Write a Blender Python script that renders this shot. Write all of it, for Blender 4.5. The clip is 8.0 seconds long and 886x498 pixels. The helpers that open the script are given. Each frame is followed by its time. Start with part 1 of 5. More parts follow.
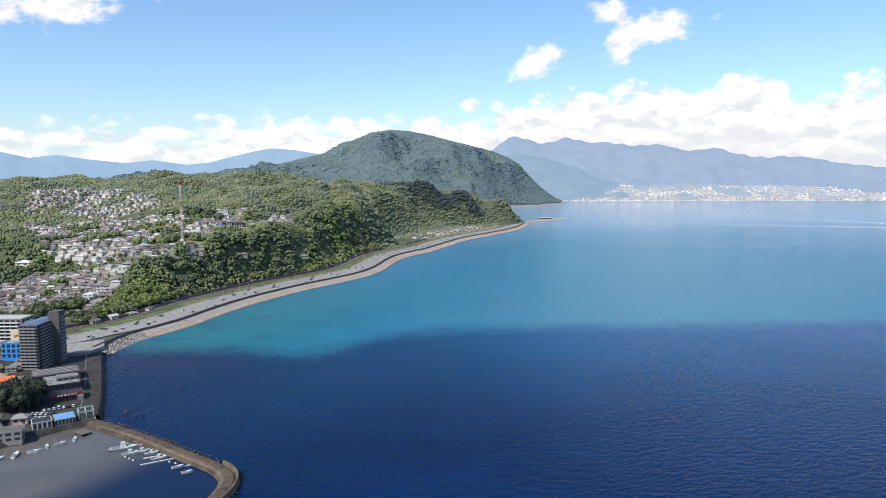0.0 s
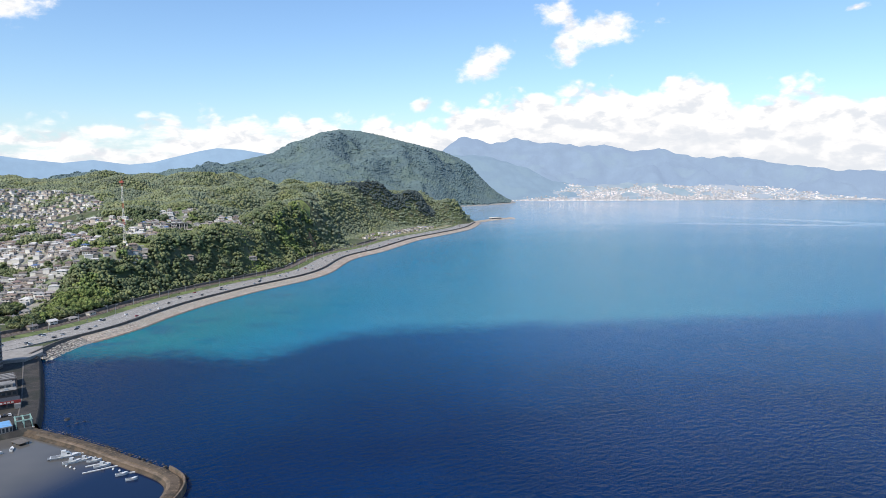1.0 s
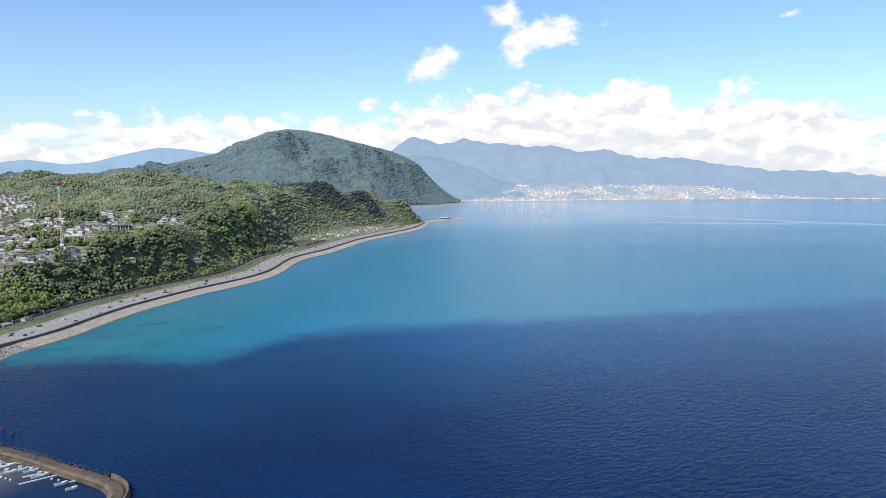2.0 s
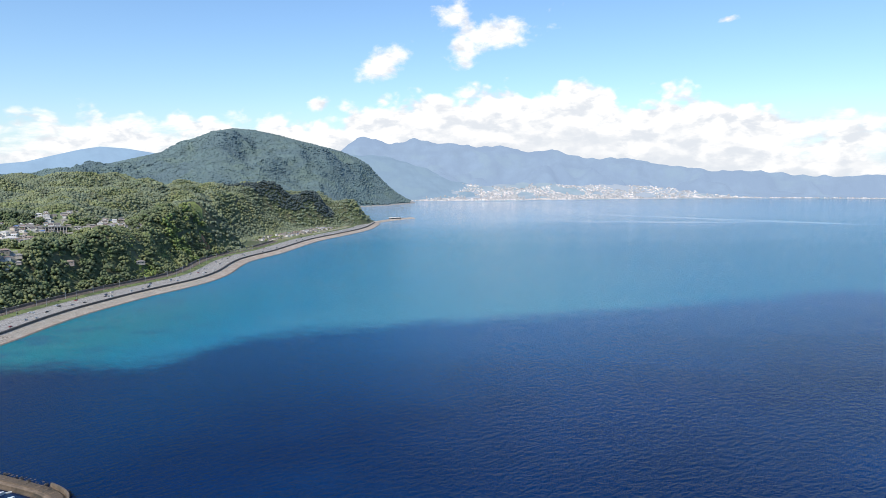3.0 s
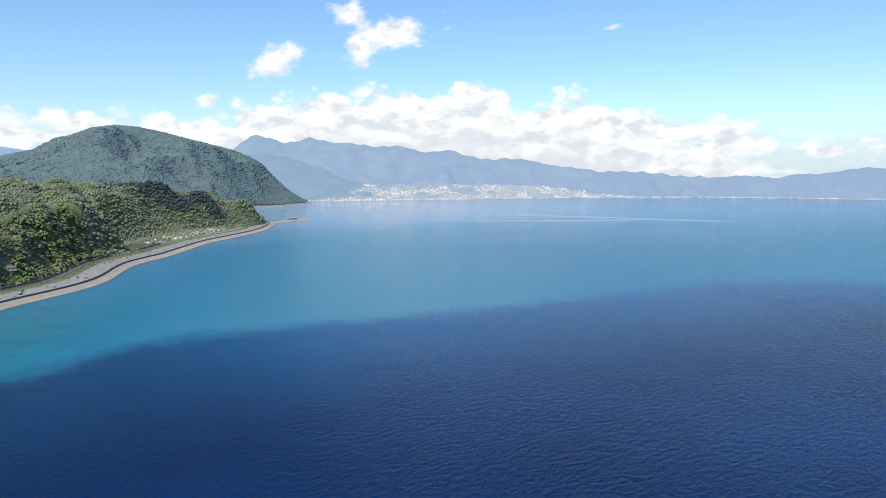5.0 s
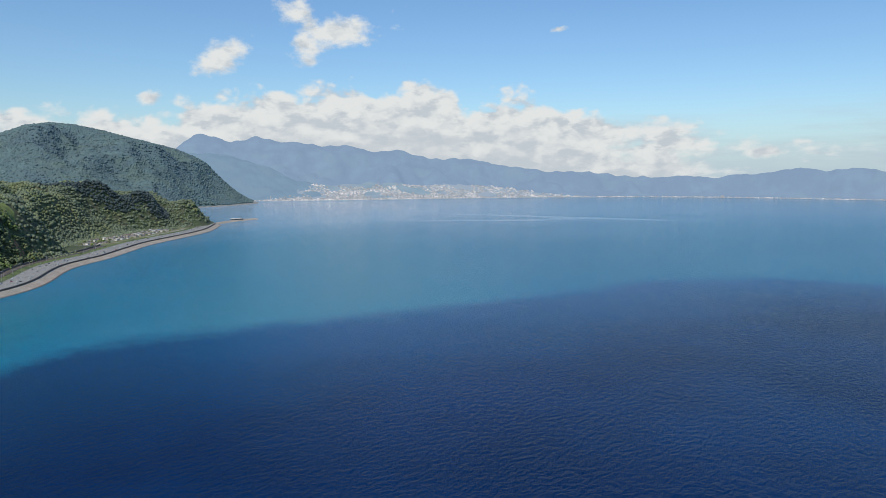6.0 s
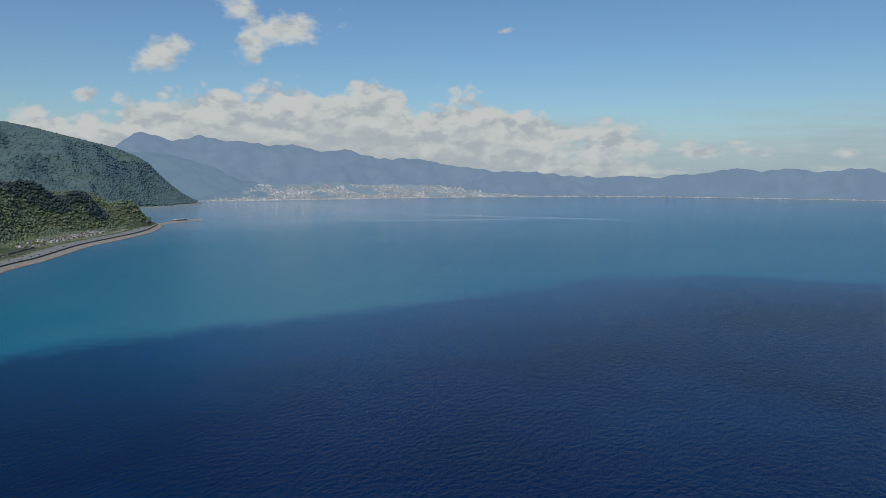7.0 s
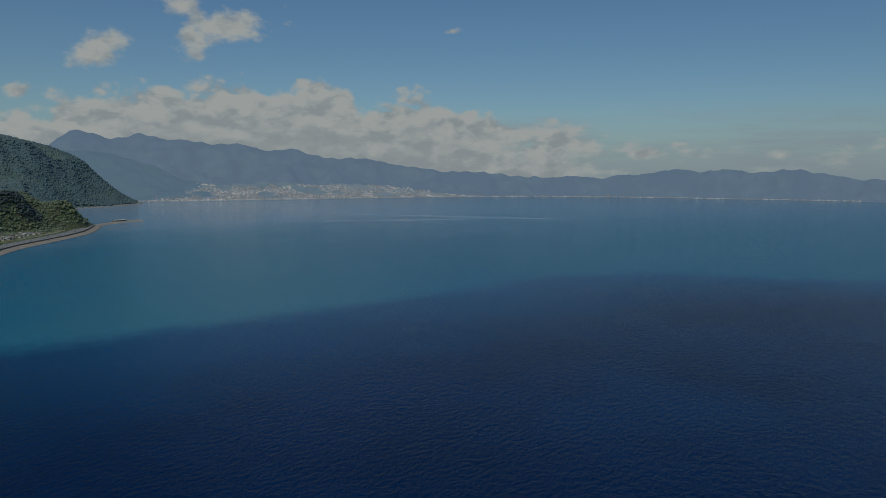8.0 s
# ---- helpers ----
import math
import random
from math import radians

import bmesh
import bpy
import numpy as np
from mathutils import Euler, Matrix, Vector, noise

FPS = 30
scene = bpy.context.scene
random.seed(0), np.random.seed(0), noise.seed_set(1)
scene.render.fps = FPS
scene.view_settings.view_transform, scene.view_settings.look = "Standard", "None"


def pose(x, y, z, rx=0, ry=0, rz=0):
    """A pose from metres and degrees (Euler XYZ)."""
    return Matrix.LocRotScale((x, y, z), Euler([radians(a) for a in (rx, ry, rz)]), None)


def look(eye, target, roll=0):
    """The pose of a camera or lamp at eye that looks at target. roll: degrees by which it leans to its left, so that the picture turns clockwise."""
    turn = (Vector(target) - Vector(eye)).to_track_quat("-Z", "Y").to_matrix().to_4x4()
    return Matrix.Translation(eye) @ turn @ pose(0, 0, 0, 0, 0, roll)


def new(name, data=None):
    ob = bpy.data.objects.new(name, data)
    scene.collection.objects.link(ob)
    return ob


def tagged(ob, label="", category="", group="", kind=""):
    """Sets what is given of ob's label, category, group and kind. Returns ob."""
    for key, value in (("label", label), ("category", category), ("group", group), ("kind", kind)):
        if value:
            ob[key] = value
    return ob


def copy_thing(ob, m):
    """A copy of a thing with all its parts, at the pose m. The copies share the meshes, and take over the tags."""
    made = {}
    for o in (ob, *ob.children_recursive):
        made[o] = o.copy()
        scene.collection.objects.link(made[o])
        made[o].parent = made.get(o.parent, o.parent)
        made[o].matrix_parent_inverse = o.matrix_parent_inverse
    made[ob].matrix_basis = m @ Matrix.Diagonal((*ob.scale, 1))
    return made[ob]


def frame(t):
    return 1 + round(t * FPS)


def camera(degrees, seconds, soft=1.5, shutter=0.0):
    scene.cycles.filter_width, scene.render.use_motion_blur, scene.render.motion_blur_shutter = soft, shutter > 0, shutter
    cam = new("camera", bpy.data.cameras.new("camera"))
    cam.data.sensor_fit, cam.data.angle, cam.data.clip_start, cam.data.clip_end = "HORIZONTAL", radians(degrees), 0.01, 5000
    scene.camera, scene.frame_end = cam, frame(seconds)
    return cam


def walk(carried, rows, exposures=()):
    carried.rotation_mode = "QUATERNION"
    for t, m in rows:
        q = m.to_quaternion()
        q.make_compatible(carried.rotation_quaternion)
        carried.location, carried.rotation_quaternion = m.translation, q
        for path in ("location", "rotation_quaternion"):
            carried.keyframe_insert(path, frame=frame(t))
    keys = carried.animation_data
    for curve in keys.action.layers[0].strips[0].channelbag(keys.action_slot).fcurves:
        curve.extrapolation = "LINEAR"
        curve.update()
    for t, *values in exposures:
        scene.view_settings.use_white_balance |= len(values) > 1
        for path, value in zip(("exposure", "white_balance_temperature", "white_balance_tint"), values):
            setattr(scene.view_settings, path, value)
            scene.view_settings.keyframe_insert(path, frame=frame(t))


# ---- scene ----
cam = camera(66.3, 8.0, soft=0.75)
# seconds, east, north, height, yaw, pitch, roll
PATH = [
    (0.0, 0.0, 0.0, 150.0, 0.0, -6.29, -0.17),
    (0.5, 0.71, -1.59, 150.14, -2.07, -6.29, -0.19),
    (1.0, 1.32, -3.17, 150.28, -4.12, -6.30, -0.20),
    (1.5, 1.84, -4.73, 150.42, -6.24, -6.30, -0.20),
    (3.0, 2.86, -9.35, 150.82, -12.53, -6.32, -0.17),
    (3.5, 3.01, -10.86, 150.96, -14.68, -6.33, -0.13),
    (4.0, 3.08, -12.36, 151.09, -16.83, -6.34, -0.10),
    (4.5, 3.05, -13.85, 151.22, -18.98, -6.34, -0.04),
    (6.0, 2.41, -18.23, 151.61, -25.38, -6.36, 0.09),
    (6.5, 2.01, -19.67, 151.73, -27.54, -6.36, 0.13),
    (7.0, 1.52, -21.09, 151.86, -29.70, -6.36, 0.18),
    (7.5, 0.94, -22.5, 151.98, -31.87, -6.36, 0.24),
    (8.0, 0.27, -23.9, 152.11, -34.05, -6.35, 0.31),
]


def aimed(x, y, z, yaw, pitch, roll):
    a, p = radians(yaw), radians(pitch)
    way = Vector((-math.sin(a) * math.cos(p), math.cos(a) * math.cos(p), math.sin(p)))
    return look((x, y, z), Vector((x, y, z)) + 10 * way, roll)


EXPOSURES = [(0.0, 0.06, 6480, 10), (3.0, 0.04, 6380, 9), (4.7, 0.02, 6300, 8), (5.8, -0.38, 6200, 6), (6.5, -0.72, 6120, 4), (7.0, -0.97, 6100, 3), (7.5, -1.32, 6100, 1), (8.0, -1.70, 6120, 0)]
walk(cam, [(row[0], aimed(*row[1:])) for row in PATH], EXPOSURES)

# ---- light ----
SUN_WAY = Vector((-0.52, -0.58, 0.86)).normalized()


class Nodes:
    """Short forms for building node trees."""

    def __init__(self, tree):
        self.tree, self.nodes, self.links = tree, tree.nodes, tree.links

    def add(self, kind):
        return self.nodes.new(kind)

    def put(self, value, socket):
        if isinstance(value, bpy.types.NodeSocket):
            self.links.new(value, socket)
        elif value is not None:
            socket.default_value = value

    def math(self, operation, a, b=None, c=None, clamp=False):
        node = self.add("ShaderNodeMath")
        node.operation, node.use_clamp = operation, clamp
        for n, value in enumerate((a, b, c)):
            self.put(value, node.inputs[n])
        return node.outputs[0]

    def step(self, value, low, high, to_low=0.0, to_high=1.0, kind="SMOOTHSTEP"):
        node = self.add("ShaderNodeMapRange")
        node.interpolation_type = kind
        for n, v in enumerate((value, low, high, to_low, to_high)):
            self.put(v, node.inputs[n])
        return node.outputs[0]

    def mix(self, factor, a, b, blend="MIX"):
        node = self.add("ShaderNodeMix")
        node.data_type, node.blend_type = "RGBA", blend
        self.put(factor, node.inputs[0])
        self.put((*a, 1) if isinstance(a, tuple) and len(a) == 3 else a, node.inputs[6])
        self.put((*b, 1) if isinstance(b, tuple) and len(b) == 3 else b, node.inputs[7])
        return node.outputs[2]

    def noise(self, vector, scale, detail=4.0, rough=0.55, distort=0.0, dims="3D"):
        node = self.add("ShaderNodeTexNoise")
        node.noise_dimensions = dims
        self.put(vector, node.inputs["Vector"])
        node.inputs["Scale"].default_value, node.inputs["Detail"].default_value = scale, detail
        node.inputs["Roughness"].default_value, node.inputs["Distortion"].default_value = rough, distort
        return node.outputs["Fac"]

    def stretch(self, vector, scale, rotation=(0, 0, 0)):
        node = self.add("ShaderNodeMapping")
        node.vector_type = "TEXTURE"
        self.put(vector, node.inputs[0])
        node.inputs["Scale"].default_value, node.inputs["Rotation"].default_value = [1 / s for s in scale], rotation
        return node.outputs[0]

    def ramp(self, value, stops, kind="LINEAR"):
        node = self.add("ShaderNodeValToRGB")
        self.put(value, node.inputs[0])
        ramp = node.color_ramp
        ramp.interpolation = kind
        for n, (at, level) in enumerate(stops):
            e = ramp.elements[n] if n < 2 else ramp.elements.new(at)
            e.position = at
            e.color = (level, level, level, 1) if isinstance(level, (int, float)) else (*level, 1)
        return node.outputs[0]


SKY_STRENGTH = 0.13
world = bpy.data.worlds.new("sky")
scene.world = world
world.use_nodes = True
world.node_tree.nodes.clear()
W = Nodes(world.node_tree)
sky = W.add("ShaderNodeTexSky")
sky.sky_type, sky.sun_disc = "NISHITA", False
sky.sun_elevation, sky.sun_rotation = math.asin(SUN_WAY.z), math.atan2(SUN_WAY.x, SUN_WAY.y)
sky.altitude, sky.air_density, sky.dust_density, sky.ozone_density = 150, 1.2, 0.4, 3.0
way = W.add("ShaderNodeTexCoord").outputs["Generated"]
split = W.add("ShaderNodeSeparateXYZ")
W.put(way, split.inputs[0])
azimuth = W.math("ARCTAN2", split.outputs[0], split.outputs[1])
elevation = W.math("ARCSINE", split.outputs[2])
flat = W.add("ShaderNodeCombineXYZ")
W.put(azimuth, flat.inputs[0])
W.put(W.math("MULTIPLY", elevation, 1.5), flat.inputs[1])
flat = flat.outputs[0]
# The tops of the cumulus bank over the mountains, by azimuth.
BANK = [(-1.2, 0.045), (-0.571, 0.060), (-0.466, 0.054), (-0.377, 0.066), (-0.244, 0.078), (-0.181, 0.067), (-0.084, 0.077), (-0.003, 0.074),
        (0.046, 0.073), (0.095, 0.091), (0.175, 0.106), (0.261, 0.122), (0.329, 0.113), (0.394, 0.12), (0.43, 0.127), (0.463, 0.10),
        (0.479, 0.086), (0.515, 0.098), (0.554, 0.116), (0.577, 0.1), (0.623, 0.088), (0.66, 0.083), (0.698, 0.055), (0.746, 0.072),
        (0.777, 0.064), (0.814, 0.04), (0.905, 0.036), (1.5, 0.03)]
bank = W.ramp(W.step(azimuth, -1.2, 1.5, kind="LINEAR"), [((a + 1.2) / 2.7, e / 0.2) for a, e in BANK], "B_SPLINE")
bank = W.math("MULTIPLY", bank, 0.2)
billow = W.noise(flat, 16, 7, 0.58, 0.3)
puff = W.noise(flat, 42, 6, 0.6)


def heaps(vector, scale):
    """Distance from the middles of rounded, piled-up heads of cloud."""
    warp = W.add("ShaderNodeVectorMath")
    warp.operation = "MULTIPLY_ADD"
    swirl = W.add("ShaderNodeTexNoise")
    W.put(vector, swirl.inputs["Vector"])
    swirl.inputs["Scale"].default_value, swirl.inputs["Detail"].default_value = scale * 1.1, 3
    W.put(swirl.outputs["Color"], warp.inputs[0])
    warp.inputs[1].default_value = (0.55 / scale, 0.55 / scale, 0)
    W.put(vector, warp.inputs[2])
    node = W.add("ShaderNodeTexVoronoi")
    node.voronoi_dimensions, node.feature = "2D", "SMOOTH_F1"
    W.put(warp.outputs[0], node.inputs["Vector"])
    node.inputs["Scale"].default_value, node.inputs["Smoothness"].default_value = scale, 0.25
    node.inputs["Detail"].default_value, node.inputs["Roughness"].default_value = 2.0, 0.45
    return node.outputs["Distance"]


heads = heaps(flat, 26)
ragged = W.math("ADD", W.math("MULTIPLY", W.math("SUBTRACT", billow, 0.5), 0.075), W.math("MULTIPLY", W.math("SUBTRACT", 0.55, heads), 0.030))
ragged = W.math("ADD", ragged, W.math("MULTIPLY", W.math("SUBTRACT", puff, 0.5), 0.018))
depth = W.math("ADD", W.math("SUBTRACT", W.math("ADD", bank, 0.009), elevation), ragged)
cover = W.step(depth, -0.006, 0.016)
# Breaks in the bank, wider away from the high mountain.
solid = W.ramp(W.step(azimuth, -1.2, 1.5, kind="LINEAR"), [(0.0, 0.40), (0.40, 0.50), (0.50, 0.9), (0.62, 0.95), (0.70, 0.6), (0.76, 0.35), (1.0, 0.2)])
breaks = W.noise(W.stretch(flat, (1, 2.2, 1)), 11, 6, 0.6)
cover = W.math("MULTIPLY", cover, W.step(W.math("ADD", breaks, solid), 0.80, 1.05))


def lone_cloud(az, el, wide, high, lean, ragged_by=1.0):
    u = W.math("SUBTRACT", azimuth, az)
    v = W.math("SUBTRACT", elevation, el)
    a = W.math("DIVIDE", W.math("ADD", W.math("MULTIPLY", u, math.cos(lean)), W.math("MULTIPLY", v, math.sin(lean))), wide)
    b = W.math("DIVIDE", W.math("SUBTRACT", W.math("MULTIPLY", v, math.cos(lean)), W.math("MULTIPLY", u, math.sin(lean))), high)
    far = W.math("SQRT", W.math("ADD", W.math("MULTIPLY", a, a), W.math("MULTIPLY", b, b)))
    fray = W.math("MULTIPLY", W.math("ADD", W.math("SUBTRACT", billow, 0.5), W.math("MULTIPLY", W.math("SUBTRACT", puff, 0.5), 0.8)), 2.8 * ragged_by)
    return W.step(W.math("ADD", far, fray), 1.40, 0.25)


for cloud in ((0.127, 0.154, 0.040, 0.016, 0.55), (0.250, 0.178, 0.028, 0.021, 0.3), (0.290, 0.195, 0.060, 0.018, 0.15), (0.236, 0.222, 0.022, 0.018, 0.6),
              (-0.515, 0.207, 0.085, 0.024, 0.25), (0.041, 0.099, 0.013, 0.008, 0.3), (0.605, 0.200, 0.011, 0.004, 0.2),
              (0.733, 0.060, 0.060, 0.010, 0.1), (0.881, 0.030, 0.022, 0.007, 0.0), (1.051, 0.026, 0.016, 0.007, 0.0), (-0.9, 0.25, 0.12, 0.04, 0.2), (-1.4, 0.3, 0.2, 0.06, 0.0)):
    cover = W.math("MAXIMUM", cover, lone_cloud(*cloud))
body = W.noise(W.stretch(flat, (1, 1.4, 1)), 24, 6, 0.6, 0.4)
shift = W.add("ShaderNodeVectorMath")
shift.operation = "ADD"
W.put(flat, shift.inputs[0])
shift.inputs[1].default_value = (-0.012, 0.022, 0)
lee = W.noise(W.stretch(shift.outputs[0], (1, 1.4, 1)), 24, 6, 0.6, 0.4)
relief = W.step(W.math("SUBTRACT", body, lee), -0.26, 0.18)
rounded = W.step(W.math("SUBTRACT", heaps(shift.outputs[0], 26), heads), -0.5, 0.35)
relief = W.math("ADD", W.math("MULTIPLY", relief, 0.55), W.math("MULTIPLY", rounded, 0.45))
shade = W.math("MULTIPLY", relief, W.step(depth, 0.10, 0.010, 0.5, 1.15))
white = W.mix(W.step(shade, 0.12, 0.85), (6.0, 6.2, 6.55), (8.5, 8.25, 8.0))
haze = W.step(elevation, 0.10, -0.01, 0.0, 0.65)
low = W.mix(W.step(azimuth, 0.45, 1.0), (4.9, 6.3, 7.8), (4.5, 5.75, 7.2))
clear = W.mix(haze, W.mix(1.0, sky.outputs[0], (0.94, 1.08, 1.26), "MULTIPLY"), low)
# Thin grey stratus low over the open side of the bay.
veil = W.math("MULTIPLY", W.step(W.noise(W.stretch(flat, (0.35, 2.0, 1)), 9, 5, 0.6), 0.40, 0.68), W.math("MULTIPLY", W.step(azimuth, 0.42, 0.75), W.step(elevation, 0.11, 0.05)))
clear = W.mix(W.math("MULTIPLY", veil, 0.7), clear, (5.3, 5.9, 6.7))
painted = W.mix(cover, clear, white)
back = W.add("ShaderNodeBackground")
W.put(painted, back.inputs[0])
back.inputs[1].default_value = SKY_STRENGTH
W.links.new(back.outputs[0], W.add("ShaderNodeOutputWorld").inputs[0])

sun = new("sun", bpy.data.lights.new("sun", "SUN"))
sun.data.energy, sun.data.angle, sun.data.color = 4.6, radians(0.55), (1.0, 0.93, 0.82)
sun.matrix_world = look((0, 0, 1500), Vector((0, 0, 1500)) - SUN_WAY)


# ---- materials ----
def material(name, color, rough=0.8, spread=0.25, grain=1.0, bump=0.3, metal=0.0, tones=(), per_object=0.0, per_island=0.0, coat=0.0):
    """A surface with large stains and fine grain. grain: metres of the larger pattern. tones: further colours it varies to."""
    m = bpy.data.materials.new(name)
    m.use_nodes = True
    n = Nodes(m.node_tree)
    b = n.nodes["Principled BSDF"]
    place = n.add("ShaderNodeNewGeometry").outputs["Position"]
    large, fine = n.noise(place, 1 / grain, 4), n.noise(place, 7 / grain, 5, 0.65)
    c = n.mix(n.step(large, 0.3, 0.7), tuple(v * (1 - spread) for v in color), tuple(min(1, v * (1 + spread)) for v in color))
    for k, tone in enumerate(tones):
        c = n.mix(n.step(n.noise(place, 0.6 / grain / (k + 1), 3, 0.5, 0.3), 0.48, 0.62), c, tone)
    c = n.mix(n.step(fine, 0.25, 0.75, 0.0, 0.35), c, tuple(v * 0.6 for v in color))
    if per_object:
        chance = n.add("ShaderNodeObjectInfo").outputs["Random"]
        hue = n.add("ShaderNodeHueSaturation")
        n.put(n.step(chance, 0, 1, 1 - per_object, 1 + per_object, "LINEAR"), hue.inputs["Value"])
        n.put(n.step(n.math("FRACT", n.math("MULTIPLY", chance, 7.3)), 0, 1, 0.5 - per_object * 0.06, 0.5 + per_object * 0.06, "LINEAR"), hue.inputs["Hue"])
        n.put(c, hue.inputs["Color"])
        c = hue.outputs[0]
    if per_island:
        chance = n.add("ShaderNodeNewGeometry").outputs["Random Per Island"]
        hue = n.add("ShaderNodeHueSaturation")
        n.put(n.step(chance, 0, 1, 1 - per_island, 1 + per_island, "LINEAR"), hue.inputs["Value"])
        n.put(n.step(n.math("FRACT", n.math("MULTIPLY", chance, 9.7)), 0, 1, 0.5 - per_island * 0.07, 0.5 + per_island * 0.05, "LINEAR"), hue.inputs["Hue"])
        n.put(c, hue.inputs["Color"])
        c = hue.outputs[0]
    n.put(c, b.inputs["Base Color"])
    n.put(n.step(fine, 0.2, 0.8, max(0.02, rough - 0.1), min(1, rough + 0.1)), b.inputs["Roughness"])
    b.inputs["Metallic"].default_value = metal
    b.inputs["Coat Weight"].default_value = coat
    if bump:
        bp = n.add("ShaderNodeBump")
        bp.inputs["Strength"].default_value, bp.inputs["Distance"].default_value = bump, 0.06 * grain
        n.put(fine, bp.inputs["Height"])
        n.links.new(bp.outputs[0], b.inputs["Normal"])
    return m


def water(name, calm):
    m = bpy.data.materials.new(name)
    m.use_nodes = True
    n = Nodes(m.node_tree)
    b = n.nodes["Principled BSDF"]
    geo = n.add("ShaderNodeNewGeometry").outputs["Position"]
    xyz = n.add("ShaderNodeSeparateXYZ")
    n.put(geo, xyz.inputs[0])
    x, y = xyz.outputs[0], xyz.outputs[1]
    if calm:
        # Reflected cloud, pale on the left, is put into the base colour.
        c = n.mix(n.step(n.noise(geo, 0.012, 3), 0.35, 0.65), (0.120, 0.112, 0.102), (0.080, 0.078, 0.076))
        c = n.mix(n.step(n.math("ADD", x, n.math("MULTIPLY", y, -0.5)), -356, -312), c, (0.004, 0.014, 0.046))
    else:
        # Edge of the cloud shade painted into the near water, against milky shore water.
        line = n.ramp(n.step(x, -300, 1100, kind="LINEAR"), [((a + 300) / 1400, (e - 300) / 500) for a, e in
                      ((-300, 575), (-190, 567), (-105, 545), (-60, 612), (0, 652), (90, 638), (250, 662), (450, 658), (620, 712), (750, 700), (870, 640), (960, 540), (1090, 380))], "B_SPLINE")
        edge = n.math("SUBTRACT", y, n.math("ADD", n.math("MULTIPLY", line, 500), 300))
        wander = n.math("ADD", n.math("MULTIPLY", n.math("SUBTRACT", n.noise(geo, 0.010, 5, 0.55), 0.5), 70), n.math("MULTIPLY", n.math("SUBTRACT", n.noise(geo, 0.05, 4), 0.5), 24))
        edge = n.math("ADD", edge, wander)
        shore = n.math("SUBTRACT", x, n.math("MULTIPLY", n.math("SUBTRACT", y, 1000), 0.36))
        milk = n.step(shore, 950, 120)
        shallow = n.mix(milk, (0.010, 0.142, 0.250), (0.007, 0.170, 0.300))
        # Pale sheen of reflected cloud, put into the water's colour as a band.
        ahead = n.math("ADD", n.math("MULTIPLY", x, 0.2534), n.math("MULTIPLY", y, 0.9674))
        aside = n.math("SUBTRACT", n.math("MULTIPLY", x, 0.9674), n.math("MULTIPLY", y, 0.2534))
        sheen_off = n.math("ADD", n.math("ABSOLUTE", n.math("SUBTRACT", aside, 25)), n.math("MULTIPLY", n.math("SUBTRACT", n.noise(geo, 0.006, 4, 0.6), 0.5), 260))
        shallow = n.mix(n.step(sheen_off, 330, 30, 0.0, 0.9), shallow, (0.052, 0.205, 0.290))
        # Painted haze and glare: paler towards the far shore, most off the headland.
        far_glare = n.math("MULTIPLY", n.step(n.math("ADD", ahead, n.math("MULTIPLY", n.math("SUBTRACT", n.noise(n.stretch(geo, (0.25, 1, 1)), 0.004, 4, 0.6), 0.5), 900)), 1250, 3000), n.step(n.math("ABSOLUTE", n.math("SUBTRACT", aside, 60)), 1500, 150, 0.5, 1.0))
        shallow = n.mix(far_glare, shallow, (0.260, 0.370, 0.475))
        reef = n.math("MULTIPLY", n.step(shore, 110, -90), n.step(y, 1050, 640))
        shallow = n.mix(reef, shallow, (0.008, 0.165, 0.205))
        shallow = n.mix(n.math("MULTIPLY", reef, n.step(n.noise(n.stretch(geo, (1, 1.8, 1)), 0.016, 4), 0.5, 0.68, 0, 0.6)), shallow, (0.006, 0.075, 0.175))
        # Near water, with the cloud shade put into its colour.
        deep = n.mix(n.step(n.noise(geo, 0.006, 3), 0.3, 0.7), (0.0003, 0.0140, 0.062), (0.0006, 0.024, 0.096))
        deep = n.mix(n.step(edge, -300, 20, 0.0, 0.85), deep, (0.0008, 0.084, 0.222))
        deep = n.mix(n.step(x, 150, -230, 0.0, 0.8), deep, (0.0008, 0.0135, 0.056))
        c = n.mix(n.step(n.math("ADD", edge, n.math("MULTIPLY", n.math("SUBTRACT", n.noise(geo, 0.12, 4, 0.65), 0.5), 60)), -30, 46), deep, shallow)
    n.put(c, b.inputs["Base Color"])
    b.inputs["IOR"].default_value = 1.33
    # Ripples, wind sea and long slick streaks.
    ripple = n.noise(n.stretch(geo, (0.62, 1.0, 1), (0, 0, radians(34))), 0.85, 3, 0.55, 0.2)
    sea = n.noise(n.stretch(geo, (0.55, 1.0, 1), (0, 0, radians(26))), 0.30, 2, 0.5, 0.3)
    height = n.math("ADD", n.math("MULTIPLY", ripple, 0.36), n.math("MULTIPLY", sea, 0.64))
    if calm:
        n.put(0.25, (bp := n.add("ShaderNodeBump")).inputs["Strength"])
        bp.inputs["Distance"].default_value = 0.12
        b.inputs["Roughness"].default_value, b.inputs["Specular IOR Level"].default_value = 0.08, 0.3
    else:
        slick = n.step(n.noise(n.stretch(geo, (0.22, 1.0, 1), (0, 0, radians(8))), 0.0052, 5, 0.6, 0.6), 0.50, 0.66, 0.0, 0.7)
        # A calm tongue of water off the headland, and two long wakes of smooth water farther out.
        tongue = n.math("ADD", n.math("POWER", n.math("ABSOLUTE", n.math("DIVIDE", n.math("SUBTRACT", aside, 30), 520)), 2), n.math("POWER", n.math("ABSOLUTE", n.math("DIVIDE", n.math("SUBTRACT", ahead, 2900), 1150)), 2))
